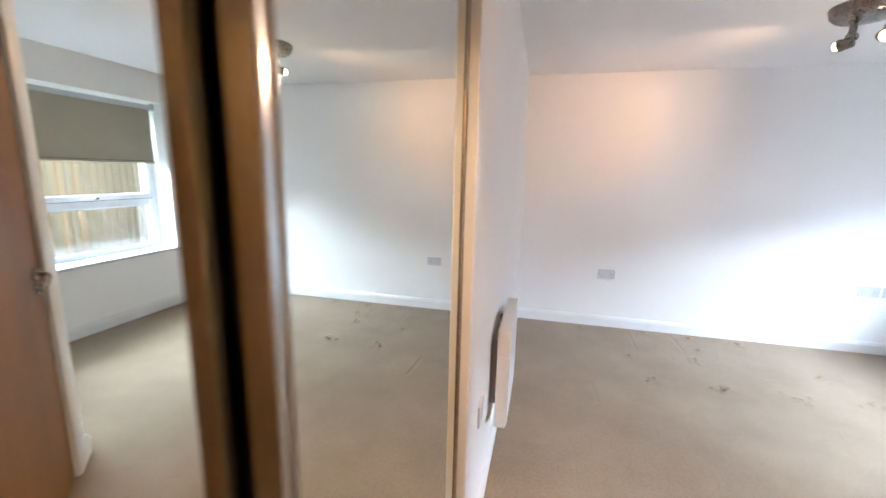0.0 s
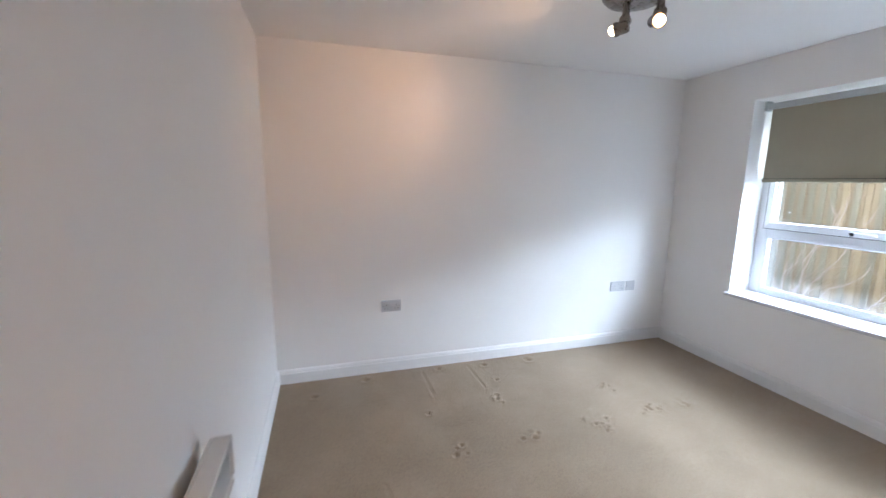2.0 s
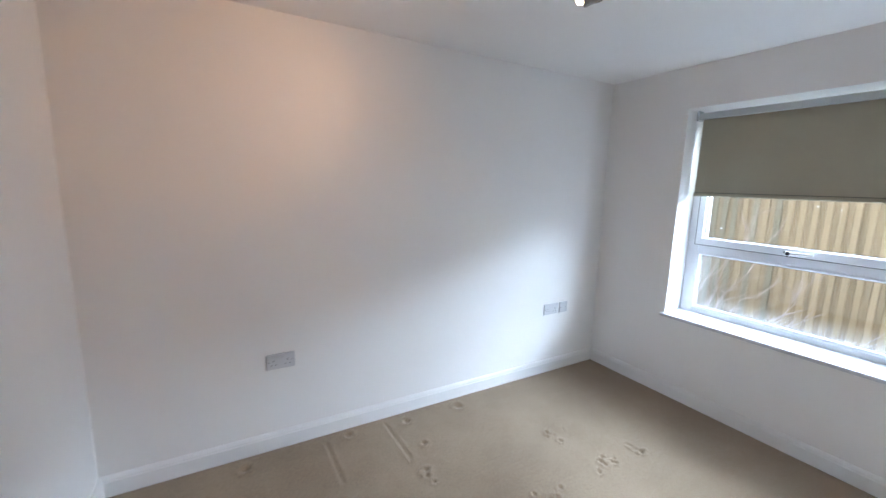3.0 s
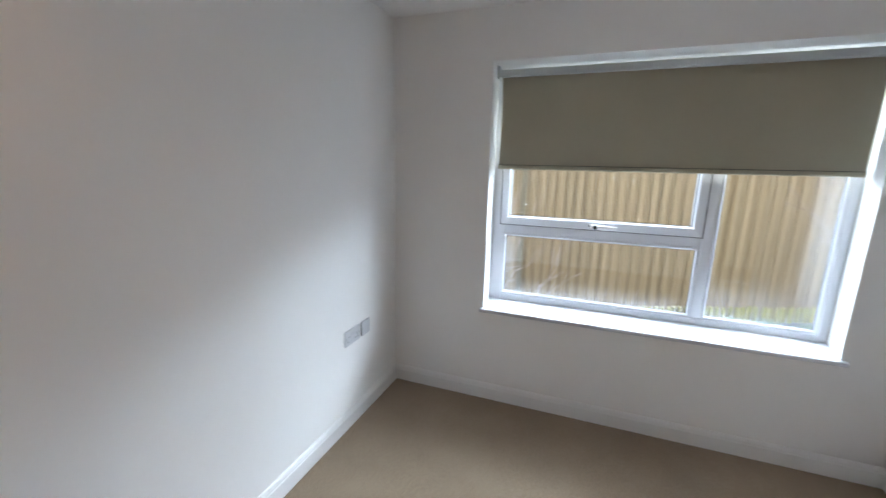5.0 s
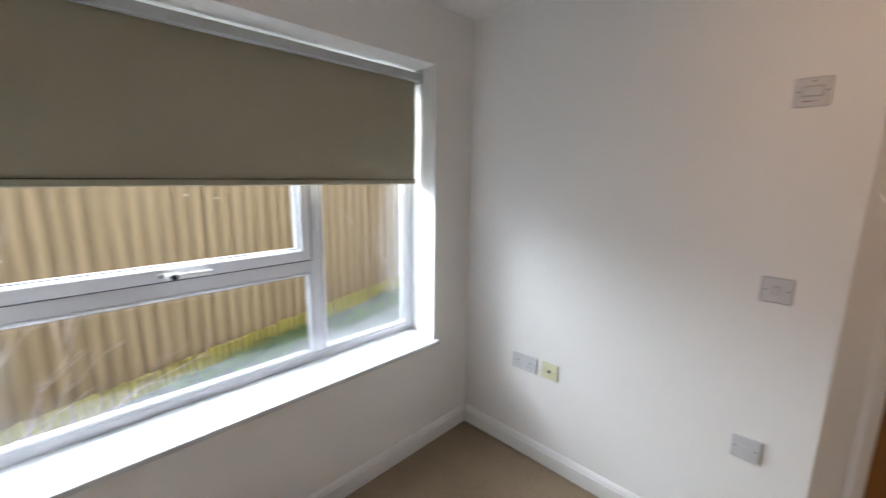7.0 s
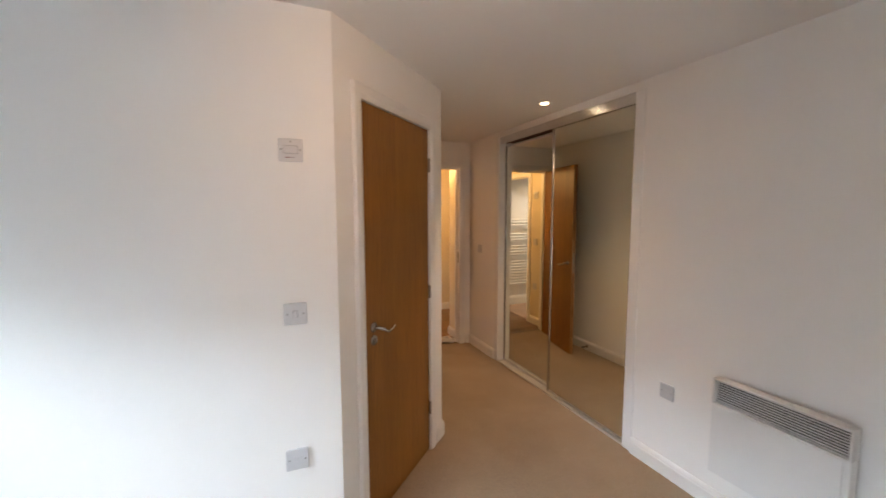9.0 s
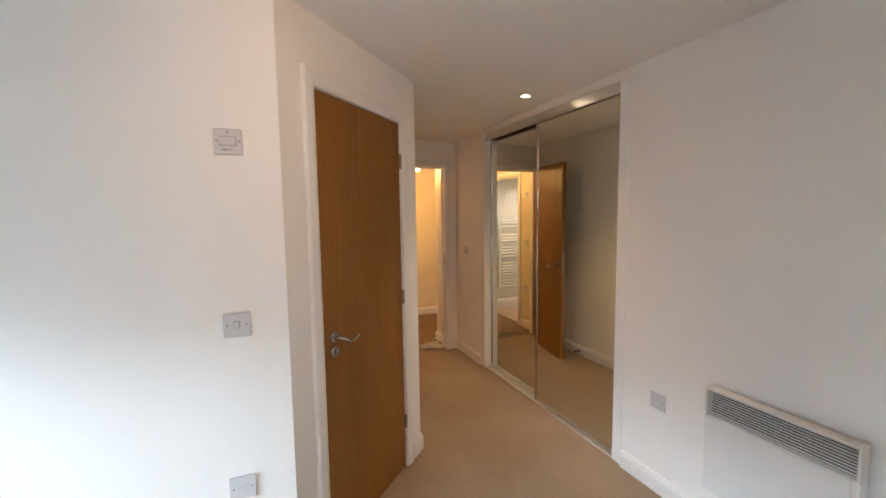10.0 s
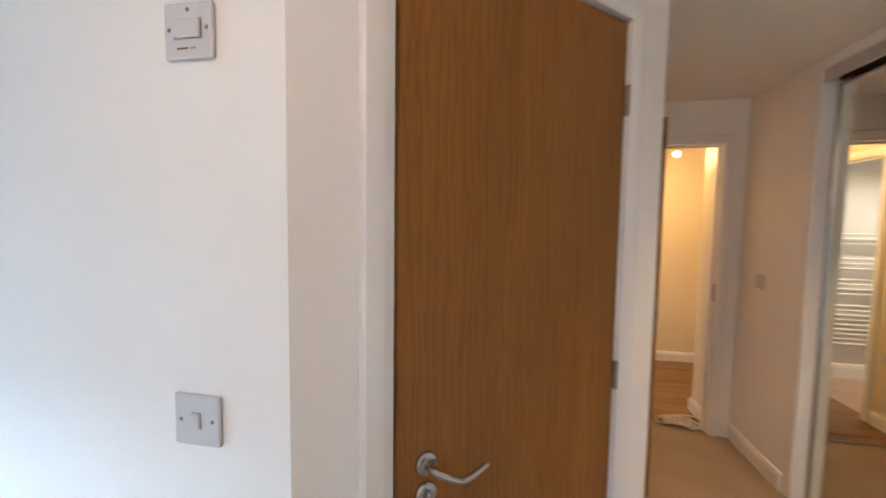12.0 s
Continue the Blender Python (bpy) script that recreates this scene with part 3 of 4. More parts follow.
def door_leaf(name, m, w, h, hinge_at_right, label, handle_side, both):
    """An oak leaf, front towards -y, from x = 0 to w."""
    d = thing(name, m, label, "door", kind="structure")
    bm = bmesh.new()
    box(bm, 0.0105, w - 0.003, 0.004, 0.044, 0.006, h, 0.0015)
    leaf = part("leaf", bm, OAK, d)
    bm = boxes((0.0085, 0.011, 0.0045, 0.0435, 0.008, h - 0.002), (w - 0.004, w - 0.0015, 0.0045, 0.0435, 0.008, h - 0.002))
    part("edge_lipping", bm, OAKEDGE, d, "plain oak edge strips")
    hx = 0.078 if handle_side == "left" else w - 0.078
    sgn = 1 if handle_side == "left" else -1
    a, b, c = bmesh.new(), bmesh.new(), bmesh.new()
    lever_set(a, b, c, hx, 0.004, 0.966, sgn, lock=True)
    part("handle_rose", a, CHROME, d, smooth=True)
    part("lever_handle", b, CHROME, d, "bent chrome lever", smooth=True)
    part("lock_turn", c, CHROME, d, "round chrome turn below the lever", smooth=True)
    if both:
        a, b, c = bmesh.new(), bmesh.new(), bmesh.new()
        lever_set(a, b, c, 0, 0, 0.966, -sgn, lock=False)
        flip = Matrix.Translation((hx, 0.044, 0)) @ pose(0, 0, 0, 0, 0, 180)
        for q in (a, b):
            bmesh.ops.transform(q, matrix=flip, verts=q.verts)
        c.free()
        part("handle_rose", a, CHROME, d, smooth=True)
        part("lever_handle", b, CHROME, d, "bent chrome lever", smooth=True)
    ex = 0.0 if handle_side == "left" else w
    bm = boxes((ex - 0.0005 if ex else ex + 0.0078, ex + 0.0090 if not ex else ex - 0.0018, 0.014, 0.034, 0.87, 1.08))
    part("latch_plate", bm, STEEL, d, "steel latch plate in the edge")
    gx = w if hinge_at_right else 0.0
    for z in (0.28, 1.02, 1.78):
        bm = bmesh.new()
        tube(bm, [(gx, -0.004, z - 0.04), (gx, -0.004, z + 0.04)], 0.0075, n=10)
        box(bm, gx - 0.006, gx - 0.001, -0.001, 0.003, z - 0.038, z + 0.038)
        box(bm, gx + 0.001, gx + 0.006, -0.0025, 0.003, z - 0.038, z + 0.038)
        part("hinge", bm, STEEL, d, "worn steel butt hinge", smooth=True)
    return d


door_leaf("door_1", SL @ pose(0.001, 0.0, 0), 0.702, 1.985, True, "closed oak veneer door in a white casing", "left", False)
# black sheet put behind the leaf as the shade in the gap
setting("door_painted_gap_shade", boxes((0, 0.704, 0.047, 0.0478, 0, 1.988)), DARK, "black sheet behind the closed door, painted as gap shade", "trim").matrix_world = SL

# ---- the entrance doorway and its open door ----
EN = pose(EX0 + 0.015, YD, 0, 0, 0, 180) @ pose(-0.780, 0, 0)
ob = setting("trim_entrance_casing", architrave(0.780, 1.983), TRIM, "white moulded casing around the entrance doorway", "trim")
ob.matrix_world = EN @ pose(0, -0.001, 0)
ob = setting("trim_entrance_lining", lining(0.780, 1.983, 0.12, 0.048, 0.075, 0.012), TRIM, "white entrance lining with a stop", "trim")
ob.matrix_world = EN @ pose(0, 0.0005, 0)
ob = setting("strike_plate", boxes((EX0 + 0.0145, EX0 + 0.0165, YD - 0.035, YD - 0.012, 0.93, 1.05), bevel=0.0005), STEEL, "small steel strike plate", "strike plate")
HX, HY = 1.806, YD + 0.012
door_leaf("door_2", pose(HX, HY, 0, 0, 0, 100) @ pose(0, -0.004, 0), 0.790, 1.98, False, "open oak veneer entrance door with chrome lever", "right", True)

# ---- mirrored wardrobe ----
bm = boxes((XW - 0.10, XW + 0.006, W0 - 0.055, W0 + 0.015, 0, 2.215), (XW - 0.10, XW + 0.006, W1 - 0.026, W1 + 0.045, 0, 2.215), bevel=0.003)
setting("trim_wardrobe_liner", bm, TRIM, "white painted liner posts beside the wardrobe", "trim")


tr = thing("wardrobe_top_track", pose(XW, (W0 + W1 - 0.011) / 2, 2.15), "satin aluminium top track with a recess darkened as shade", "wardrobe track")
hw = (W1 - W0 - 0.041) / 2 - 0.001
part("fascia", boxes((-0.014, -0.006, -hw, hw, 0.0, 0.064), bevel=0.001), ALU, tr)
# channel coloured dark for the shade above the rear mirror door
part("channel", boxes((-0.13, -0.0145, -hw, hw, 0.052, 0.064), (-0.13, -0.127, -hw, hw, 0.0, 0.0515), (-0.078, -0.074, -hw, hw, 0.008, 0.0515)), DARKBROWN, tr, "channel with its shade put into the dark colour")
bt = thing("wardrobe_floor_track", pose(XW, (W0 + W1 - 0.011) / 2, 0), "low aluminium floor track on the carpet", "wardrobe track")
part("runner", boxes((-0.13, 0.0, -hw, hw, 0.0, 0.006), (-0.003, 0.0, -hw, hw, 0.006, 0.012), (-0.076, -0.072, -hw, hw, 0.006, 0.014), (-0.13, -0.127, -hw, hw, 0.006, 0.014)), RUNNER, bt)


def mirror_door(x, y0, y1, z0, z1, label):
    d = thing("sliding_mirror_door", pose(x, (y0 + y1) / 2, z0), label, "wardrobe door", "mirrored wardrobe doors")
    w, h = (y1 - y0) / 2, z1 - z0
    part("mirror", boxes((-0.010, -0.004, -w + 0.004, w - 0.004, 0.004, h - 0.004)), MIRROR, d, "clear silvered mirror glass")
    part("backing", boxes((-0.024, -0.0105, -w + 0.002, w - 0.002, 0.002, h - 0.002)), DARKBROWN, d, "dark backing board")
    for s in (-1, 1):
        bm = bmesh.new()
        a, b = (s * w, s * (w - 0.024))
        box(bm, -0.028, 0.0, min(a, b), max(a, b), 0, h, 0.002)
        tube(bm, [(-0.002, s * (w - 0.019), 0.0), (-0.002, s * (w - 0.019), h)], 0.005, n=10)
        part("stile", bm, CHROME, d, "slim chrome stile", smooth=True)
    for z in (0, h - 0.02):
        part("rail", boxes((-0.028, -0.001, -w + 0.024, w - 0.024, z, z + 0.02), bevel=0.0015), ALU, d)
    return d


mirror_door(XW - 0.022, 1.600, W1 - 0.028, 0.014, 2.175, "front sliding wardrobe door of clear mirror")
mirror_door(XW - 0.062, W0 + 0.017, 1.642, 0.016, 2.140, "rear sliding wardrobe door of clear mirror")

# ---- the window ----
WM = pose(4.420, 4.597, 0, 0, 0, -90)
WW = 1.767
win = thing("window_1", WM, "white plastic window with a top-hung opening sash", "window", kind="structure")
Z0, Z1 = 0.588, 1.997
MA, MB = 1.150, 1.208     # mullion
part("window_frame", boxes((0.0, 0.075, 0, 0.07, Z0, Z1), (WW - 0.041, WW, 0, 0.07, Z0, Z1), (0.075, WW - 0.041, 0, 0.07, Z0, Z0 + 0.045), (0.075, WW - 0.041, 0, 0.07, Z1 - 0.055, Z1),
                            (MA, MB, 0.002, 0.068, Z0 + 0.045, Z1 - 0.055), (0.075, MA, 0.002, 0.068, 1.031, 1.095), bevel=0.004), UPVC, win)


def mitred_ring(bm, x0, x1, z0, z1, profile):
    """A mitred frame round an opening; profile rows are (inset from the outer edge, depth)."""
    rings = [[bm.verts.new(p) for p in ((x0 + i, y, z0 + i), (x1 - i, y, z0 + i), (x1 - i, y, z1 - i), (x0 + i, y, z1 - i))] for i, y in profile]
    for r, q in zip(rings, rings[1:] + rings[:1]):
        for k in range(4):
            bm.faces.new((r[k], r[(k + 1) % 4], q[(k + 1) % 4], q[k]))
    return bm


BEAD = [(0.0, 0.030), (0.0, 0.003), (0.003, 0.0005), (0.010, 0.002), (0.015, 0.009), (0.016, 0.018), (0.016, 0.030)]
for x0, x1, z0, z1 in ((0.075, MA, Z0 + 0.045, 1.031), (MB, WW - 0.041, Z0 + 0.045, Z1 - 0.055)):
    part("glazing_bead", mitred_ring(bmesh.new(), x0, x1, z0, z1, BEAD), UPVC, win)
SA, SB, SC, SD = 0.054, MA + 0.002, 1.090, Z1 - 0.045
SASH = [(0.0, 0.055), (0.0, -0.007), (0.003, -0.011), (0.007, -0.011), (0.042, -0.019), (0.047, -0.017), (0.051, 0.000), (0.052, 0.006), (0.052, 0.055)]
bm = mitred_ring(bmesh.new(), SA, SB, SC, SD, SASH)
sash = part("sash", bm, UPVC, win, "top-hung opening sash")
e = 0.004
# black strips added as the shadow line between sash and frame
part("gasket_and_shade", boxes((SA - e, SA, -0.006, 0.001, SC, SD), (SB, SB + e, -0.006, 0.001, SC, SD), (SA - e, SB + e, -0.006, 0.001, SC - e, SC), (SA - e, SB + e, -0.006, 0.001, SD, SD + e)), BLACKLINE, win, "black strip round the sash, painted as its shadow line")
for x0, x1, z0, z1, y, name in ((0.089, MA - 0.014, Z0 + 0.059, 1.017, 0.02, "left"), (MB + 0.014, WW - 0.055, Z0 + 0.059, Z1 - 0.069, 0.02, "right"), (SA + 0.052, SB - 0.052, SC + 0.054, SD - 0.054, 0.006, "sash")):
    g = part("pane", boxes((x0 - 0.004, x1 + 0.004, y, y + 0.005, z0 - 0.004, z1 + 0.004)), {"left": MIST_A, "right": MIST_B, "sash": GLASS}[name], win, "clear double glazing" if name == "sash" else "double glazing misted at the edges")
    g.visible_shadow = False
    e = 0.004
    part("gasket_and_shade", boxes((x0, x0 + e, y - 0.004, y - 0.001, z0, z1), (x1 - e, x1, y - 0.004, y - 0.001, z0, z1), (x0 + e, x1 - e, y - 0.004, y - 0.001, z0, z0 + e), (x0 + e, x1 - e, y - 0.004, y - 0.001, z1 - e, z1)), BLACKLINE, win)
# white specks on the pane, placed to fit the camera's view
for sx, sz, sr in ((0.686, 1.393, 0.004), (0.787, 1.380, 0.004), (0.204, 1.217, 0.006), (0.178, 1.167, 0.004)):
    bm = lathe(bmesh.new(), [(sr, 0.0), (sr * 0.9, 0.0006), (sr * 0.4, 0.0010)], Matrix.Translation((sx, 0.0058, sz)) @ pose(0, 0, 0, 90) @ Matrix.Diagonal((1.5, 0.8, 1, 1)), 12)
    part("glass_speck", bm, TRIM, win, "small white speck on the glass", smooth=True)
bm = bmesh.new()
hx, hz = 0.610, 1.114
box(bm, hx - 0.04, hx + 0.03, -0.027, -0.016, hz - 0.010, hz + 0.010, 0.004, 2)
tube(bm, [(hx - 0.015, -0.022, hz), (hx - 0.012, -0.05, hz), (hx + 0.005, -0.062, hz + 0.001), (hx + 0.06, -0.066, hz + 0.004), (hx + 0.115, -0.062, hz + 0.002)], 0.011, 0.007, 10)
part("window_handle", bm, TRIM, sash, "white locking handle", smooth=True)
bm = bmesh.new()
lathe(bm, [(0.0115, 0), (0.0115, 0.006), (0.009, 0.008)], Matrix.Translation((hx, -0.066, hz)) @ pose(0, 0, 0, 90))
box(bm, hx - 0.036, hx - 0.028, -0.029, -0.026, hz - 0.006, hz + 0.006)
part("lock_button", bm, DARK, sash, "black lock button", smooth=True)
bm = bmesh.new()
box(bm, -0.001, WW - 0.017, -0.250, -0.2205, 0.575, 0.597, 0.006, 3)
prism(bm, [(0.020, -0.222), (0.002, 0.0), (WW - 0.002, 0.0), (WW - 0.043, -0.222)], 0.5665, 0.596)
part("window_sill", bm, SILL, win, "white painted sill board")

# ---- roller blind in the reveal ----
bl = thing("roller_blind", pose(4.362, 4.597, 1.997, 0, 0, -90), "olive-beige roller blind lowered halfway down the window", "blind")
bm = bmesh.new()
box(bm, 0.030, WW - 0.030, -0.048, -0.043, -0.058, -0.022, 0.002)
tube(bm, [(0.030, -0.022, -0.041), (WW - 0.030, -0.022, -0.041)], 0.018, n=16)
part("roller", bm, RAILGREY, bl, "grey roller tube and fascia", smooth=True)
for x in (0.013, WW - 0.030):
    part("bracket", boxes((x, x + 0.016, -0.050, 0.006, -0.068, -0.001), bevel=0.003), RAILGREY, bl)
n, bm = 40, bmesh.new()
prev = None
for i in range(n + 1):
    z = -0.045 - (0.52 - 0.0) * i / n
    xl = 0.036 + 0.006 * math.sin(math.pi * i / n)
    row = []
    for k in range(25):
        x = xl + (WW - 0.034 - xl) * k / 24
        y = -0.002 - 0.006 * math.sin(math.pi * i / n) + 0.0018 * noise.noise((x * 2.0, z * 3.0, 4.0))
        row.append((bm.verts.new((x, y, z)), bm.verts.new((x, y + 0.0012, z))))
    if prev:
        for k in range(24):
            bm.faces.new((prev[k][0], prev[k + 1][0], row[k + 1][0], row[k][0]))
            bm.faces.new((prev[k][1], row[k][1], row[k + 1][1], prev[k + 1][1]))
        for k in (0, 24):
            bm.faces.new((prev[k][0], row[k][0], row[k][1], prev[k][1]))
    prev = row
part("cloth", bm, CLOTH, bl, smooth=True)
part("bottom_bar", boxes((0.032, WW - 0.030, -0.010, 0.008, -0.570, -0.545), bevel=0.004), CLOTH, bl, "cloth-covered bottom bar")
part("seam", boxes((0.034, WW - 0.032, -0.0108, -0.0095, -0.5462, -0.5435)), BLACKLINE, bl, "dark stitched seam above the bar")

# ---- plates on the walls ----
N_, S_, W_ = 0, 180, 90


def screw(bm, x, z):
    lathe(bm, [(0.0034, 0), (0.0034, 0.0006), (0.002, 0.001)], Matrix.Translation((x, -0.0092, z)) @ pose(0, 0, 0, 90), 10)


def plate(name, m, w, h, material, label, category, group=""):
    d = thing(name, m, label, category, group)
    bm = bmesh.new()
    box(bm, -w / 2, w / 2, -0.0092, 0.0, -h / 2, h / 2, 0.003, 2)
    part("faceplate", bm, material, d)
    return d


def double_socket(m, label):
    d = plate("double_socket", m, 0.146, 0.086, PLASTIC, label, "socket", "double wall sockets")
    for s in (-1, 1):
        x = s * 0.036
        # no real holes: dark tabs paint the shade inside them
        bm = boxes((x - 0.002, x + 0.002, -0.0098, -0.009, 0.000, 0.009), (x - 0.0145, x - 0.0075, -0.0098, -0.009, -0.020, -0.0165), (x + 0.0075, x + 0.0145, -0.0098, -0.009, -0.020, -0.0165))
        part("pin_hole_marks", bm, DARK, d)
        part("rocker", boxes((s * 0.012 - 0.0055, s * 0.012 + 0.0055, -0.0125, -0.009, 0.008, 0.026), bevel=0.001), PLASTIC, d)
        bm = bmesh.new()
        screw(bm, s * 0.060, 0.0)
        part("screw", bm, SCREW, d)
    return d


def single_plate(m, label, name, category, material=PLASTIC):
    d = plate(name, m, 0.086, 0.086, material, label, category)
    for s in (-1, 1):
        bm = bmesh.new()
        screw(bm, s * 0.030, 0.0)
        part("screw", bm, SCREW, d)
    return d


double_socket(pose(1.697, YN, 0.507, 0, 0, N_), "white double socket low on the white wall")
double_socket(pose(3.685, YN, 0.520, 0, 0, N_), "white double socket beside a white data plate")
d = single_plate(pose(3.818, YN, 0.520, 0, 0, N_), "white data outlet plate beside a double socket", "data_outlet", "outlet")
part("port", boxes((-0.008, 0.008, -0.0105, -0.009, -0.012, 0.004), bevel=0.001), PLASTIC, d)
double_socket(pose(3.789, YS, 0.518, 0, 0, S_), "white double socket beside a cream aerial plate")
d = single_plate(pose(3.645, YS, 0.520, 0, 0, S_), "cream aerial outlet plate beside a double socket", "aerial_outlet", "outlet", CREAM)
bm = bmesh.new()
lathe(bm, [(0.007, 0), (0.007, 0.004), (0.005, 0.0045)], Matrix.Translation((0, -0.009, 0)) @ pose(0, 0, 0, 90), 16)
part("aerial_port", bm, DARK, d)
bm = boxes((-0.014, 0.014, -0.0097, -0.009, -0.001, 0.001))
part("port_bar", bm, GREYBAR, d)

# fan isolator, light switch and fused outlet, one above another
d = plate("fan_isolator_switch", pose(2.838, YS, 1.737, 0, 0, S_), 0.086, 0.086, PLASTIC, "white fan isolator switch with small printed line", "switch")
part("rocker", boxes((-0.024, 0.024, -0.0145, -0.009, -0.012, 0.016), bevel=0.002), PLASTIC, d)
# grey strip paints the shadow that the rocker casts on its plate
part("rocker_painted_shadow", boxes((-0.0255, 0.0255, -0.0096, -0.0088, -0.0135, 0.0175)), GREYBAR, d, "grey strip round the rocker, painted as its shadow")
part("print", boxes((-0.020, 0.000, -0.0096, -0.0088, -0.0285, -0.0255)), REDBAR, d, "red printed line")
part("print", boxes((0.004, 0.014, -0.0096, -0.0088, -0.0285, -0.0255)), GREYBAR, d, "grey printed line")
for x, z in ((-0.034, 0.002), (0.034, 0.002), (0.0, 0.031)):
    bm = bmesh.new()
    screw(bm, x, z)
    part("screw", bm, SCREW, d)
d = single_plate(pose(2.843, YS, 1.111, 0, 0, S_), "white single light switch with one rocker", "light_switch", "switch")
part("rocker", boxes((-0.008, 0.008, -0.0135, -0.009, -0.013, 0.013), bevel=0.0015), PLASTIC, d)
# rocker's shadow, painted as a grey strip
part("rocker_painted_shadow", boxes((-0.0092, 0.0092, -0.0096, -0.0088, -0.0142, 0.0142)), GREYBAR, d)
d = single_plate(pose(2.855, YS, 0.516, 0, 0, S_), "white fused outlet plate low on the wall", "fused_outlet", "outlet")
part("fuse_holder", boxes((-0.016, 0.004, -0.012, -0.009, -0.009, 0.009), bevel=0.0015), PLASTIC, d)
part("rocker", boxes((0.009, 0.019, -0.0125, -0.009, -0.011, 0.011), bevel=0.001), PLASTIC, d)
d = single_plate(pose(XW, 0.442, 1.110, 0, 0, W_), "white lobby light switch beside the entrance", "light_switch", "switch")
part("rocker", boxes((-0.008, 0.008, -0.0135, -0.009, -0.013, 0.013), bevel=0.0015), PLASTIC, d)
d = single_plate(pose(XW, 2.715, 0.492, 0, 0, W_), "white blank outlet plate beside the panel heater", "heater_outlet", "outlet")
part("flex_cover", boxes((-0.012, 0.012, -0.0115, -0.009, -0.012, 0.012), bevel=0.0015), PLASTIC, d)

# ---- panel heater ----
HM = pose(XW, 3.010, 0.235, 0, 0, W_)
d = thing("panel_heater", HM, "white electric panel heater with a grey slatted grille", "heater")
HW, HH = 0.513, 0.472
bm = bmesh.new()
T0, T1 = -0.085, -0.030          # front and back faces
box(bm, 0, HW, T0 + 0.004, T1, 0, 0.350, 0.004, 2)
box(bm, 0, HW, T1 - 0.006, T1, 0.3505, HH, 0.002)
box(bm, 0, 0.009, T0, T1 - 0.0065, 0.3505, HH, 0.003)
box(bm, HW - 0.010, HW, T0, T1 - 0.0065, 0.3505, HH, 0.003)
box(bm, 0.0095, HW - 0.0105, T0, T1 - 0.0065, HH - 0.010, HH, 0.003)
part("casing", bm, HEATER, d)
part("front_panel", boxes((0.006, HW - 0.020, T0 - 0.002, T0 + 0.0035, 0.012, 0.346), bevel=0.002), HEATER, d)
# back plate darkened in its colour for the shade behind the slats
part("recess", boxes((0.0095, HW - 0.0105, T1 - 0.016, T1 - 0.0065, 0.352, HH - 0.0105)), HEATDARK, d, "back plate behind the grille, coloured dark as shade")
for i in range(10):
    z = 0.3575 + i * 0.0114
    bm = bmesh.new()
    box(bm, 0.0095, HW - 0.0105, -0.0008, 0.0008, -0.0075, 0.0075)
    bmesh.ops.transform(bm, matrix=Matrix.Translation((0, T0 + 0.012, z)) @ pose(0, 0, 0, 48), verts=bm.verts)
    part("slat", bm, HEATER, d)
for x in (0.08, HW - 0.08):
    part("wall_bracket", boxes((x - 0.015, x + 0.015, T1 + 0.0005, -0.0005, 0.08, 0.40), bevel=0.002), HEATDARK, d, "dark wall bracket behind the heater")

# ---- ceiling spotlight ----
BC = Vector((2.605, 3.975, H))
d = thing("ceiling_spotlight", Matrix.Translation(BC), "dark nickel ceiling plate with two lit spotlight heads", "ceiling light")
bm = bmesh.new()
lathe(bm, [(0.150, 0.0), (0.150, -0.008), (0.142, -0.040), (0.122, -0.060), (0.06, -0.070), (0.01, -0.071)], Matrix(), 48)
part("ceiling_plate", bm, NICKEL, d, "round dished nickel plate", smooth=True)


def spot_head(base, bulb, aim):
    base, bulb = Vector(base) - BC, Vector(bulb) - BC
    way = (Vector(aim) - BC - bulb).normalized()
    back = bulb - way * 0.062
    knee = Vector((base.x, base.y, min(-0.092, back.z + 0.030)))
    bm = bmesh.new()
    lathe(bm, [(0.034, 0), (0.034, -0.006), (0.028, -0.014), (0.018, -0.018)], Matrix.Translation((base.x, base.y, -0.058)), 24)
    tube(bm, [(base.x, base.y, -0.066), tuple(knee)], 0.016, n=14)
    side = way.cross(Vector((0, 0, 1))).normalized()
    lathe(bm, [(0.020, -0.020), (0.023, -0.017), (0.023, 0.017), (0.020, 0.020)], Matrix.Translation(knee) @ side.to_track_quat("Z", "Y").to_matrix().to_4x4(), 20)
    tube(bm, [tuple(knee), tuple(knee.lerp(back, 0.5)), tuple(back + way * 0.012)], 0.015, n=14)
    part("stem", bm, NICKEL, d, "short nickel post with a swivel", smooth=True)
    turn = Matrix.Translation(bulb) @ way.to_track_quat("Z", "Y").to_matrix().to_4x4()
    bm = bmesh.new()
    lathe(bm, [(0.014, -0.066), (0.024, -0.062), (0.027, -0.052), (0.027, -0.024), (0.0295, -0.020), (0.0305, -0.004), (0.0285, -0.004), (0.027, -0.012)], turn, 28)
    head = part("spot_head", bm, NICKEL, d, "polished nickel spotlight head", smooth=True)
    bm = bmesh.new()
    lathe(bm, [(0.0180, -0.0100), (0.0205, 0.002), (0.0195, 0.010), (0.014, 0.017), (0.004, 0.020)], turn, 24)
    part("bulb", bm, BULB, head, "glowing warm lamp", smooth=True)
    # glowing ring added as the bulb's halo
    bm = bmesh.new()
    lathe(bm, [(0.0268, -0.0110), (0.0265, -0.006), (0.0208, -0.0085)], turn, 24)
    part("halo_ring", bm, RING, head, "glowing ring added for the lamp's orange halo", smooth=True)


spot_head((2.565, 3.985, H), BULB_1, AIM_1)
spot_head((2.665, 3.895, H), BULB_2, AIM_2)


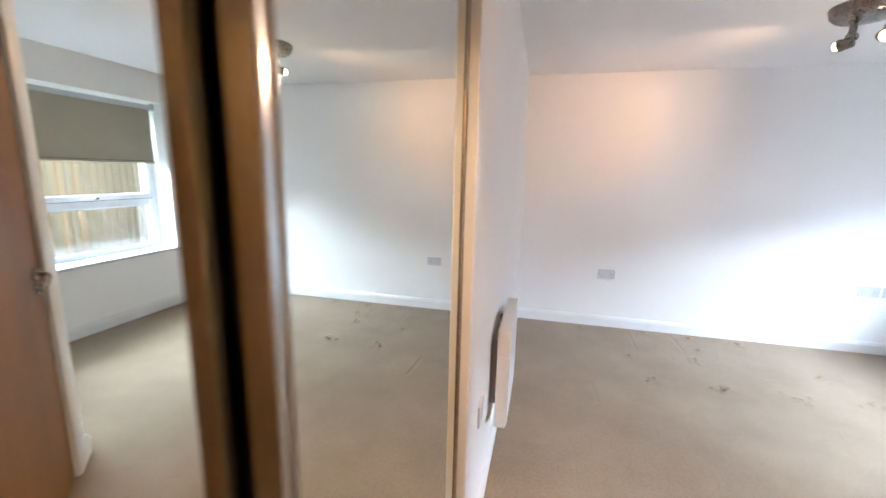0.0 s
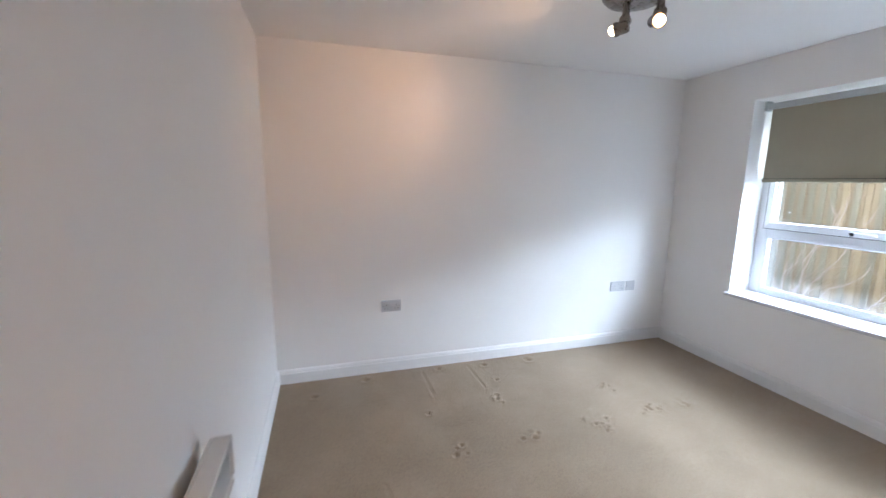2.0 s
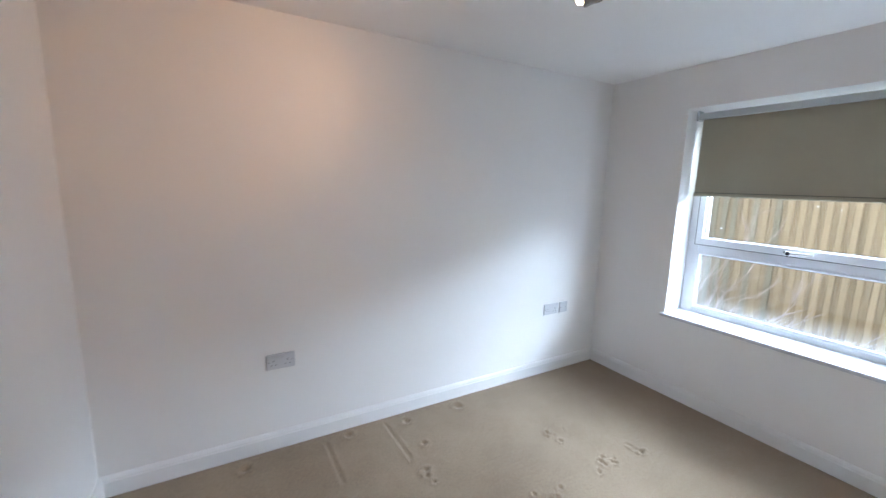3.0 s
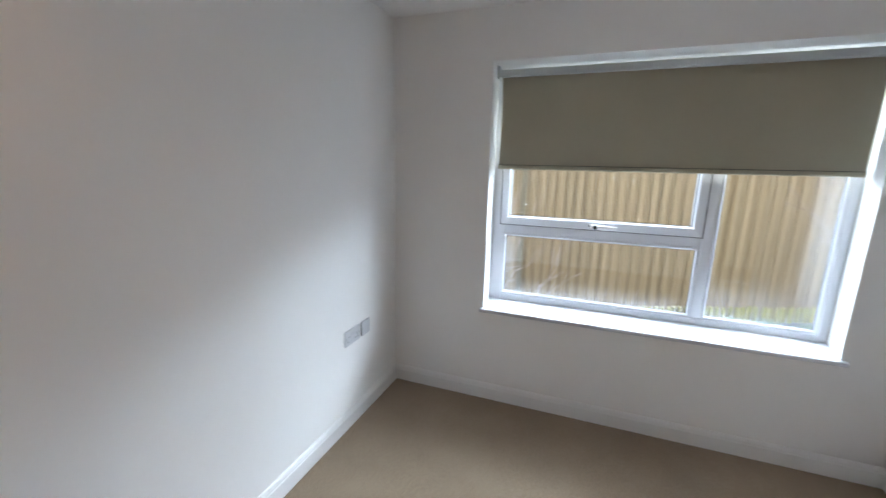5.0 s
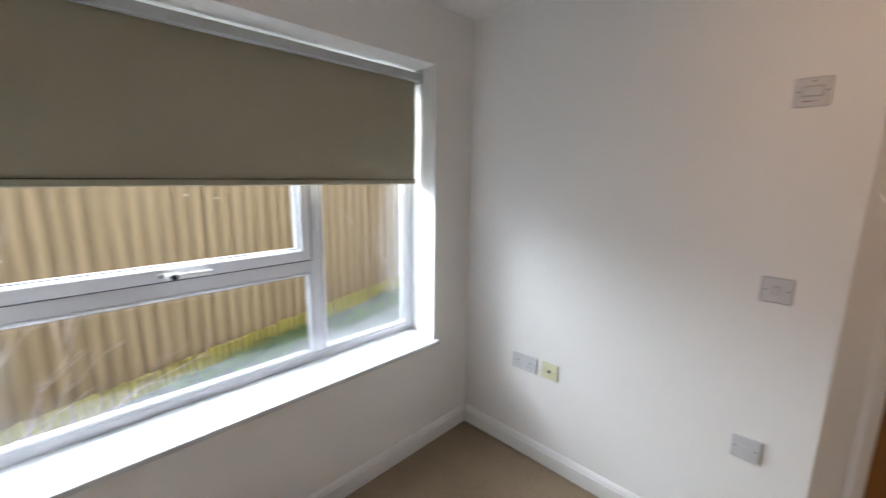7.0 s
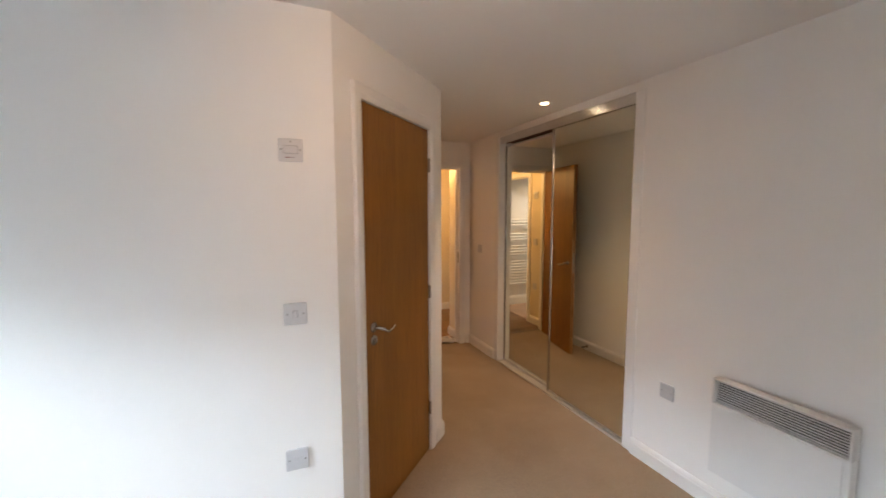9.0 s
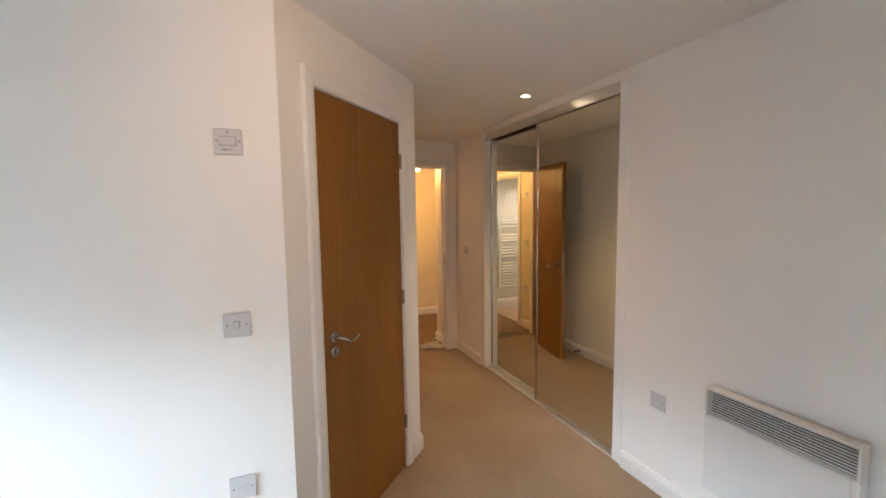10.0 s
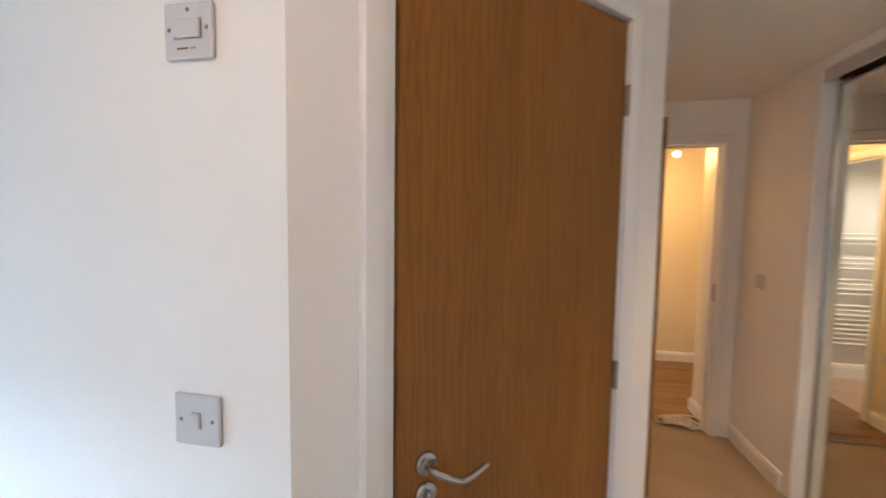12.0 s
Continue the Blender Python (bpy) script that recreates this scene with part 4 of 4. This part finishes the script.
def downlight(x, y, label):
    d = thing("recessed_downlight", pose(x, y, H), label, "ceiling light", "recessed downlights")
    bm = bmesh.new()
    lathe(bm, [(0.041, -0.0005), (0.041, -0.004), (0.034, -0.006), (0.029, -0.005), (0.028, -0.0008)], Matrix(), 32)
    part("bezel", bm, ALU, d, smooth=True)
    bm = bmesh.new()
    lathe(bm, [(0.026, -0.006), (0.020, -0.008), (0.004, -0.009)], Matrix(), 24)
    part("bulb", bm, BULB, d, "glowing warm lamp", smooth=True)


downlight(DOWN[0], DOWN[1], "lit recessed downlight before the mirrored wardrobe")
# assumed fitting, a copy of the lobby downlight
downlight(2.55, -0.5, "assumed recessed downlight in the bathroom, out of view")

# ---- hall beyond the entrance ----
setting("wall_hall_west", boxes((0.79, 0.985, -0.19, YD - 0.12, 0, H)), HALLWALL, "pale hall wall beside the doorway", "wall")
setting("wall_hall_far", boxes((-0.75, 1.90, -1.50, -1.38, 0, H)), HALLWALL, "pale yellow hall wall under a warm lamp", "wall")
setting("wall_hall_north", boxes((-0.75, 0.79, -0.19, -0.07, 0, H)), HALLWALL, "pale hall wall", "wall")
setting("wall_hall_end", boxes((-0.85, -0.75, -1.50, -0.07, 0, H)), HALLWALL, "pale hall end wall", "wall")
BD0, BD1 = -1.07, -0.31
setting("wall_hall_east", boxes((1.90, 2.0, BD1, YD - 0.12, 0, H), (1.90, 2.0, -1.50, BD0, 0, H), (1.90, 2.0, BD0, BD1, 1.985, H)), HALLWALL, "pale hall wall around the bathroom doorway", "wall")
setting("baseboard_hall", sweep([(0.985, YD - 0.12), (0.985, -0.19), (0.79, -0.19)], SKIRT), TRIM, "white hall skirting", "baseboard")
setting("baseboard_hall_far", sweep([(-0.75, -1.38), (1.90, -1.38)], SKIRT), TRIM, "white hall skirting", "baseboard")
setting("baseboard_hall_east", sweep([(1.90, BD1 + 0.065), (1.90, YD - 0.12)], SKIRT), TRIM, "white hall skirting", "baseboard")
ob = setting("trim_bathroom_casing", architrave(BD1 - BD0 - 0.02, 1.975), TRIM, "white moulded casing around the bathroom doorway", "trim")
ob.matrix_world = pose(1.90, BD1 - 0.01, 0, 0, 0, -90) @ pose(0, -0.001, 0)
ob = setting("trim_bathroom_lining", lining(BD1 - BD0 - 0.02, 1.975, 0.10, 0.04, 0.07, 0.009), TRIM, "white bathroom door lining", "trim")
ob.matrix_world = pose(1.90, BD1 - 0.01, 0, 0, 0, -90) @ pose(0, 0.0005, 0)
for z in (1.717, 1.104, 0.51):
    q = single_plate(pose(1.90, -0.150, z, 0, 0, -90), "white switch plate on the hall wall", "hall_switch", "switch")
    tagged(q, group="hall wall plates")
    part("rocker", boxes((-0.008, 0.008, -0.0135, -0.009, -0.013, 0.013), bevel=0.0015), PLASTIC, q)
hf = thing("floor_hall", pose(0, 0, 0), "warm brown wood-look laminate hall floor", "floor", kind="structure")
part("underlay", boxes((-0.75, 2.0, -1.50, 0.10, -0.05, -0.0125)), DARK, hf)
for i in range(13):
    y0 = -1.50 + i * 0.124
    y1 = min(0.088, y0 + 0.1225)
    p = part("plank", boxes((-0.75, 1.955, y0, y1, -0.012, -0.001 + 0.0004 * (i % 3)), bevel=0.0008), PLANK, hf)
setting("threshold_strip", boxes((EX0 + 0.016, EX1 - 0.016, 0.080, 0.108, 0.001, 0.006), bevel=0.002), STEEL, "thin metal threshold strip under the doorway", "threshold")
d = thing("hall_ceiling_light", pose(HALL_BULB[0], HALL_BULB[1], H), "small lit ceiling spotlight in the hall", "ceiling light")
bm = bmesh.new()
lathe(bm, [(0.05, 0), (0.05, -0.012), (0.042, -0.02), (0.01, -0.022)], Matrix(), 24)
tube(bm, [(0, 0, -0.02), (0, 0, -0.085)], 0.008, n=10)
part("ceiling_plate", bm, NICKEL, d, smooth=True)
bm = bmesh.new()
hd = Matrix.Translation((0, 0, HALL_BULB[2] - H)) @ Vector((0.3, 0.9, -0.25)).normalized().to_track_quat("Z", "Y").to_matrix().to_4x4()
lathe(bm, [(0.012, -0.05), (0.022, -0.04), (0.025, 0.0), (0.022, 0.0), (0.02, -0.01)], hd, 20)
part("spot_head", bm, NICKEL, d, smooth=True)
bm = bmesh.new()
lathe(bm, [(0.0195, -0.008), (0.022, 0.008), (0.016, 0.016), (0.004, 0.019)], hd, 20)
part("bulb", bm, HALLGLOW, d, "glowing warm lamp", smooth=True)

# ---- bathroom seen through the hall ----
setting("wall_bathroom", boxes((2.0, 3.2, -1.37, -1.25, 0, H), (3.2, 3.3, -1.37, 0.20, 0, H), (2.017, 3.2, 0.07, 0.20, 0, H)), TILE, "white bathroom walls", "wall")
setting("floor_bathroom", boxes((1.957, 3.2, -1.25, 0.07, -0.012, 0.0005)), TILEFLOOR, "pinkish brown bathroom vinyl floor", "floor")
setting("baseboard_bathroom", sweep([(2.0, -1.25), (3.2, -1.25)], [(a, b * 1.4) for a, b in SKIRT]), TRIM, "white bathroom skirting", "baseboard")
d = thing("towel_radiator", pose(2.38, -1.25, 0.32, 0, 0, 180), "white ladder towel radiator on the bathroom wall", "radiator")
for x in (-0.235, 0.235):
    part("upright", tube(bmesh.new(), [(x, -0.055, 0.0), (x, -0.055, 1.10)], 0.016, n=12), ENAMEL, d, smooth=True)
for i, z in enumerate([0.03 + 0.045 * k for k in range(9)] + [0.50 + 0.045 * k for k in range(4)] + [0.74 + 0.045 * k for k in range(3)] + [0.97, 1.015, 1.06]):
    part("rung", tube(bmesh.new(), [(-0.235, -0.055, z), (-0.12, -0.066, z), (0.12, -0.066, z), (0.235, -0.055, z)], 0.0105, n=8), ENAMEL, d, smooth=True)
for x in (-0.2, 0.2):
    part("wall_mount", tube(bmesh.new(), [(x, -0.055, 0.93), (x, 0.0, 0.93)], 0.012, n=10), ENAMEL, d, smooth=True)

# ---- small things in the lobby ----
bm = bmesh.new()
rng = random.Random(4)
pts = []
for k in range(150):
    a = k * 0.33
    r = 0.075 + 0.035 * math.sin(k * 0.21) + 0.012 * math.sin(k * 1.3)
    pts.append((1.165 + 1.35 * r * math.cos(a) + 0.02 * math.sin(k * 0.05), 0.085 + 0.75 * r * math.sin(a), 0.010 + 0.012 * (1 + math.sin(k * 0.47)) + 0.00012 * k))
pts += [(1.14 - 0.02 * j, 0.17 - 0.002 * j * j, 0.012) for j in range(1, 4)]
tube(bm, pts, 0.0045, n=7)
tagged(link_mesh("coiled_cable", bm, CABLE, True), "loose coil of white cable lying on the threshold", "cable")
d = thing("door_stop", pose(CX - 0.018, 0.94, 0.045, 0, 0, -90), "small steel door stop on the skirting board", "door stop")
bm = bmesh.new()
lathe(bm, [(0.016, 0), (0.016, 0.004), (0.007, 0.008), (0.007, 0.05)], pose(0, 0, 0, 90), 16)
part("shaft", bm, STEEL, d, smooth=True)
bm = bmesh.new()
lathe(bm, [(0.011, 0.05), (0.012, 0.054), (0.012, 0.064), (0.010, 0.067)], pose(0, 0, 0, 90), 16)
part("rubber_tip", bm, RUBBER, d, "grey rubber tip", smooth=True)

# ---- outside the window ----


def ground_z(x, y):
    if x < 4.55:
        return -0.16
    return max(-0.25, min(0.45, 0.02 + (3.8 - y) * 0.14)) + 0.02 * noise.noise((x * 1.7, y * 1.7, 0))


xs = [-3000, -60, -8, 4.50, 4.56] + [4.6 + 0.08 * i for i in range(20)] + [6.4, 8, 14, 60, 3000]
ys = [-3000, -60, -9] + [-3 + 0.12 * i for i in range(84)] + [9, 14, 60, 3000]
me = bpy.data.meshes.new("ground")
me.from_pydata([(x, y, ground_z(x, y)) for y in ys for x in xs], [],
               [(j * len(xs) + i, j * len(xs) + i + 1, (j + 1) * len(xs) + i + 1, (j + 1) * len(xs) + i) for j in range(len(ys) - 1) for i in range(len(xs) - 1)])
me.materials.append(SOIL)
tagged(new("ground", me), "blue-grey gravel sloping between the house and the fence", "ground", kind="structure")

FX, FTOP = 6.00, 1.57
fence = thing("timber_fence", pose(FX, 3.5, -0.3), "tall weathered tan timber fence of upright boards", "fence")
half = bmesh.new()
box(half, -0.004, 0.012, -0.026, 0.026, 0, FTOP + 0.3, 0.006)
front = bpy.data.meshes.new("board")
half.to_mesh(front)
half.free()
front.materials.append(FENCE)
# rear boards, coloured darker for the shade in the gaps
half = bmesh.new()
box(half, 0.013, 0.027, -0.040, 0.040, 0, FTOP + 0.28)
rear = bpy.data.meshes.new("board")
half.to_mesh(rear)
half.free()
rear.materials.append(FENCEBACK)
greyish = front.copy()
greyish.materials[0] = FENCEGREY
rng = random.Random(9)
for i in range(-70, 71):
    # boards past a ragged line at the north end take the greyer tone
    north_end = i * 0.090 + 3.5 > 4.95 + rng.uniform(-0.45, 0.45)
    for me, off in ((greyish if north_end else front, 0.0), (rear, 0.045)):
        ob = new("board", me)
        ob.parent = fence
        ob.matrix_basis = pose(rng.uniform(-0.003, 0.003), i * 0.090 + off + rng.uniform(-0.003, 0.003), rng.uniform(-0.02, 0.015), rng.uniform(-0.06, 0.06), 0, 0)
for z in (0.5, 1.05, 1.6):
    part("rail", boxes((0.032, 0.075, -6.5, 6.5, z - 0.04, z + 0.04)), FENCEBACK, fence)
ed = thing("log_edging", pose(5.90, 3.0, 0), "low mossy yellow-green border of upright half logs", "edging")
half = bmesh.new()
lathe(half, [(0.0175, 0), (0.0175, 0.295), (0.014, 0.304), (0.005, 0.308)], Matrix(), 10)
log = bpy.data.meshes.new("log")
half.to_mesh(log)
half.free()
log.materials.append(MOSSY)
for i in range(-62, 50):
    y = i * 0.047
    ob = new("log", log)
    ob.parent = ed
    ob.matrix_basis = pose(rng.uniform(-0.004, 0.004), y, max(-0.25, min(0.45, 0.02 + (0.8 - y) * 0.14)) - 0.178 + rng.uniform(-0.008, 0.008), rng.uniform(-1.5, 1.5), rng.uniform(-1.5, 1.5), 0)


def shrub(name, base, tips, seed, label):
    """Bare arching stems with side twigs."""
    r = random.Random(seed)
    d = thing(name, Matrix.Translation(base), label, "shrub")
    for tip in tips:
        bm = bmesh.new()
        b, e = Vector((r.uniform(-0.05, 0.05), r.uniform(-0.05, 0.05), 0)), Vector(tip) - Vector(base)
        pts = []
        for k in range(11):
            f = k / 10
            p = b.lerp(e, f)
            p.z += 0.10 * math.sin(math.pi * f) * e.length * 0.5
            p += Vector((r.uniform(-1, 1), r.uniform(-1, 1), r.uniform(-1, 1))) * 0.014 * (1 + 2 * f)
            pts.append(p)
        tube(bm, pts, 0.0055, 0.0020, 6)
        for k in range(3, 11):
            for _ in range(r.choice((1, 1, 2))):
                w = (pts[k] - pts[k - 1]).normalized() + Vector((r.uniform(-1, 1), r.uniform(-1, 1), r.uniform(-0.4, 0.9))) * 0.9
                ln = r.uniform(0.07, 0.22)
                q = [pts[k] + w.normalized() * ln * s + Vector((r.uniform(-1, 1), r.uniform(-1, 1), r.uniform(-1, 1))) * 0.008 for s in (0.33, 0.66, 1.0)]
                tube(bm, [pts[k]] + q, 0.0030, 0.0014, 5)
        part("stem", bm, TWIG, d, smooth=True)
    return d


shrub("bare_shrub", (5.42, 5.10, -0.25), [(5.4, 4.39, 1.17), (5.4, 4.62, 1.22), (5.38, 4.60, 1.14), (5.4, 4.355, 0.78), (5.45, 4.72, 0.62), (5.4, 4.68, 0.50), (5.35, 4.85, 0.78), (5.5, 5.3, 1.0), (5.42, 4.95, 0.95), (5.38, 4.80, 0.60)], 3, "bare leafless shrub with pale arching twigs by the fence")
shrub("bare_shrub", (5.45, 4.62, -0.20), [(5.4, 4.12, 0.85), (5.42, 4.15, 0.49), (5.5, 4.28, 0.60), (5.5, 3.85, 0.34), (5.55, 3.60, 0.33)], 8, "small bare shrub with thin drooping twigs")
shrub("bare_shrub", (5.80, 1.9, 0.24), [(5.7, 2.6, 1.25), (5.75, 2.3, 1.3), (5.8, 1.7, 1.2), (5.7, 2.2, 1.0), (5.75, 1.4, 1.25)], 12, "thin bare shrub in front of the timber fence")

# leafy clumps at the foot of the edging, in one sheet of fronds
r = random.Random(21)
verts, faces = [], []
for c in range(64):
    cx, cy = r.uniform(5.60, 5.84), 1.3 + 2.45 * r.random() ** 0.8
    cz = ground_z(cx, cy)
    for k in range(9):
        a, rise, ln = r.uniform(0, 2 * math.pi), r.uniform(0.5, 1.25), r.uniform(0.08, 0.17)
        o = Vector((cx, cy, cz))
        out = Vector((math.cos(a), math.sin(a), 0))
        for j in range(1, 7):
            f = j / 6
            mid = o + out * ln * f * math.cos(rise * (1 - 0.5 * f)) + Vector((0, 0, ln * (f * math.sin(rise) - 0.55 * f * f)))
            for sd in (-1, 1):
                side = Vector((-math.sin(a) * sd, math.cos(a) * sd, 0))
                ll = 0.036 * (1.15 - f) + 0.008
                tip = mid + side * ll + out * 0.012 + Vector((0, 0, r.uniform(-0.008, 0.006)))
                k0 = len(verts)
                verts += [tuple(mid), tuple(mid.lerp(tip, 0.5) + out * 0.007), tuple(tip), tuple(mid.lerp(tip, 0.5) - out * 0.007)]
                faces += [(k0, k0 + 1, k0 + 2), (k0, k0 + 2, k0 + 3)]
me = bpy.data.meshes.new("ground_cover")
me.from_pydata(verts, [], faces)
me.materials.append(LEAF)
tagged(new("ground_cover", me), "low green leafy ground cover on the bank", "plants", kind="stuff")
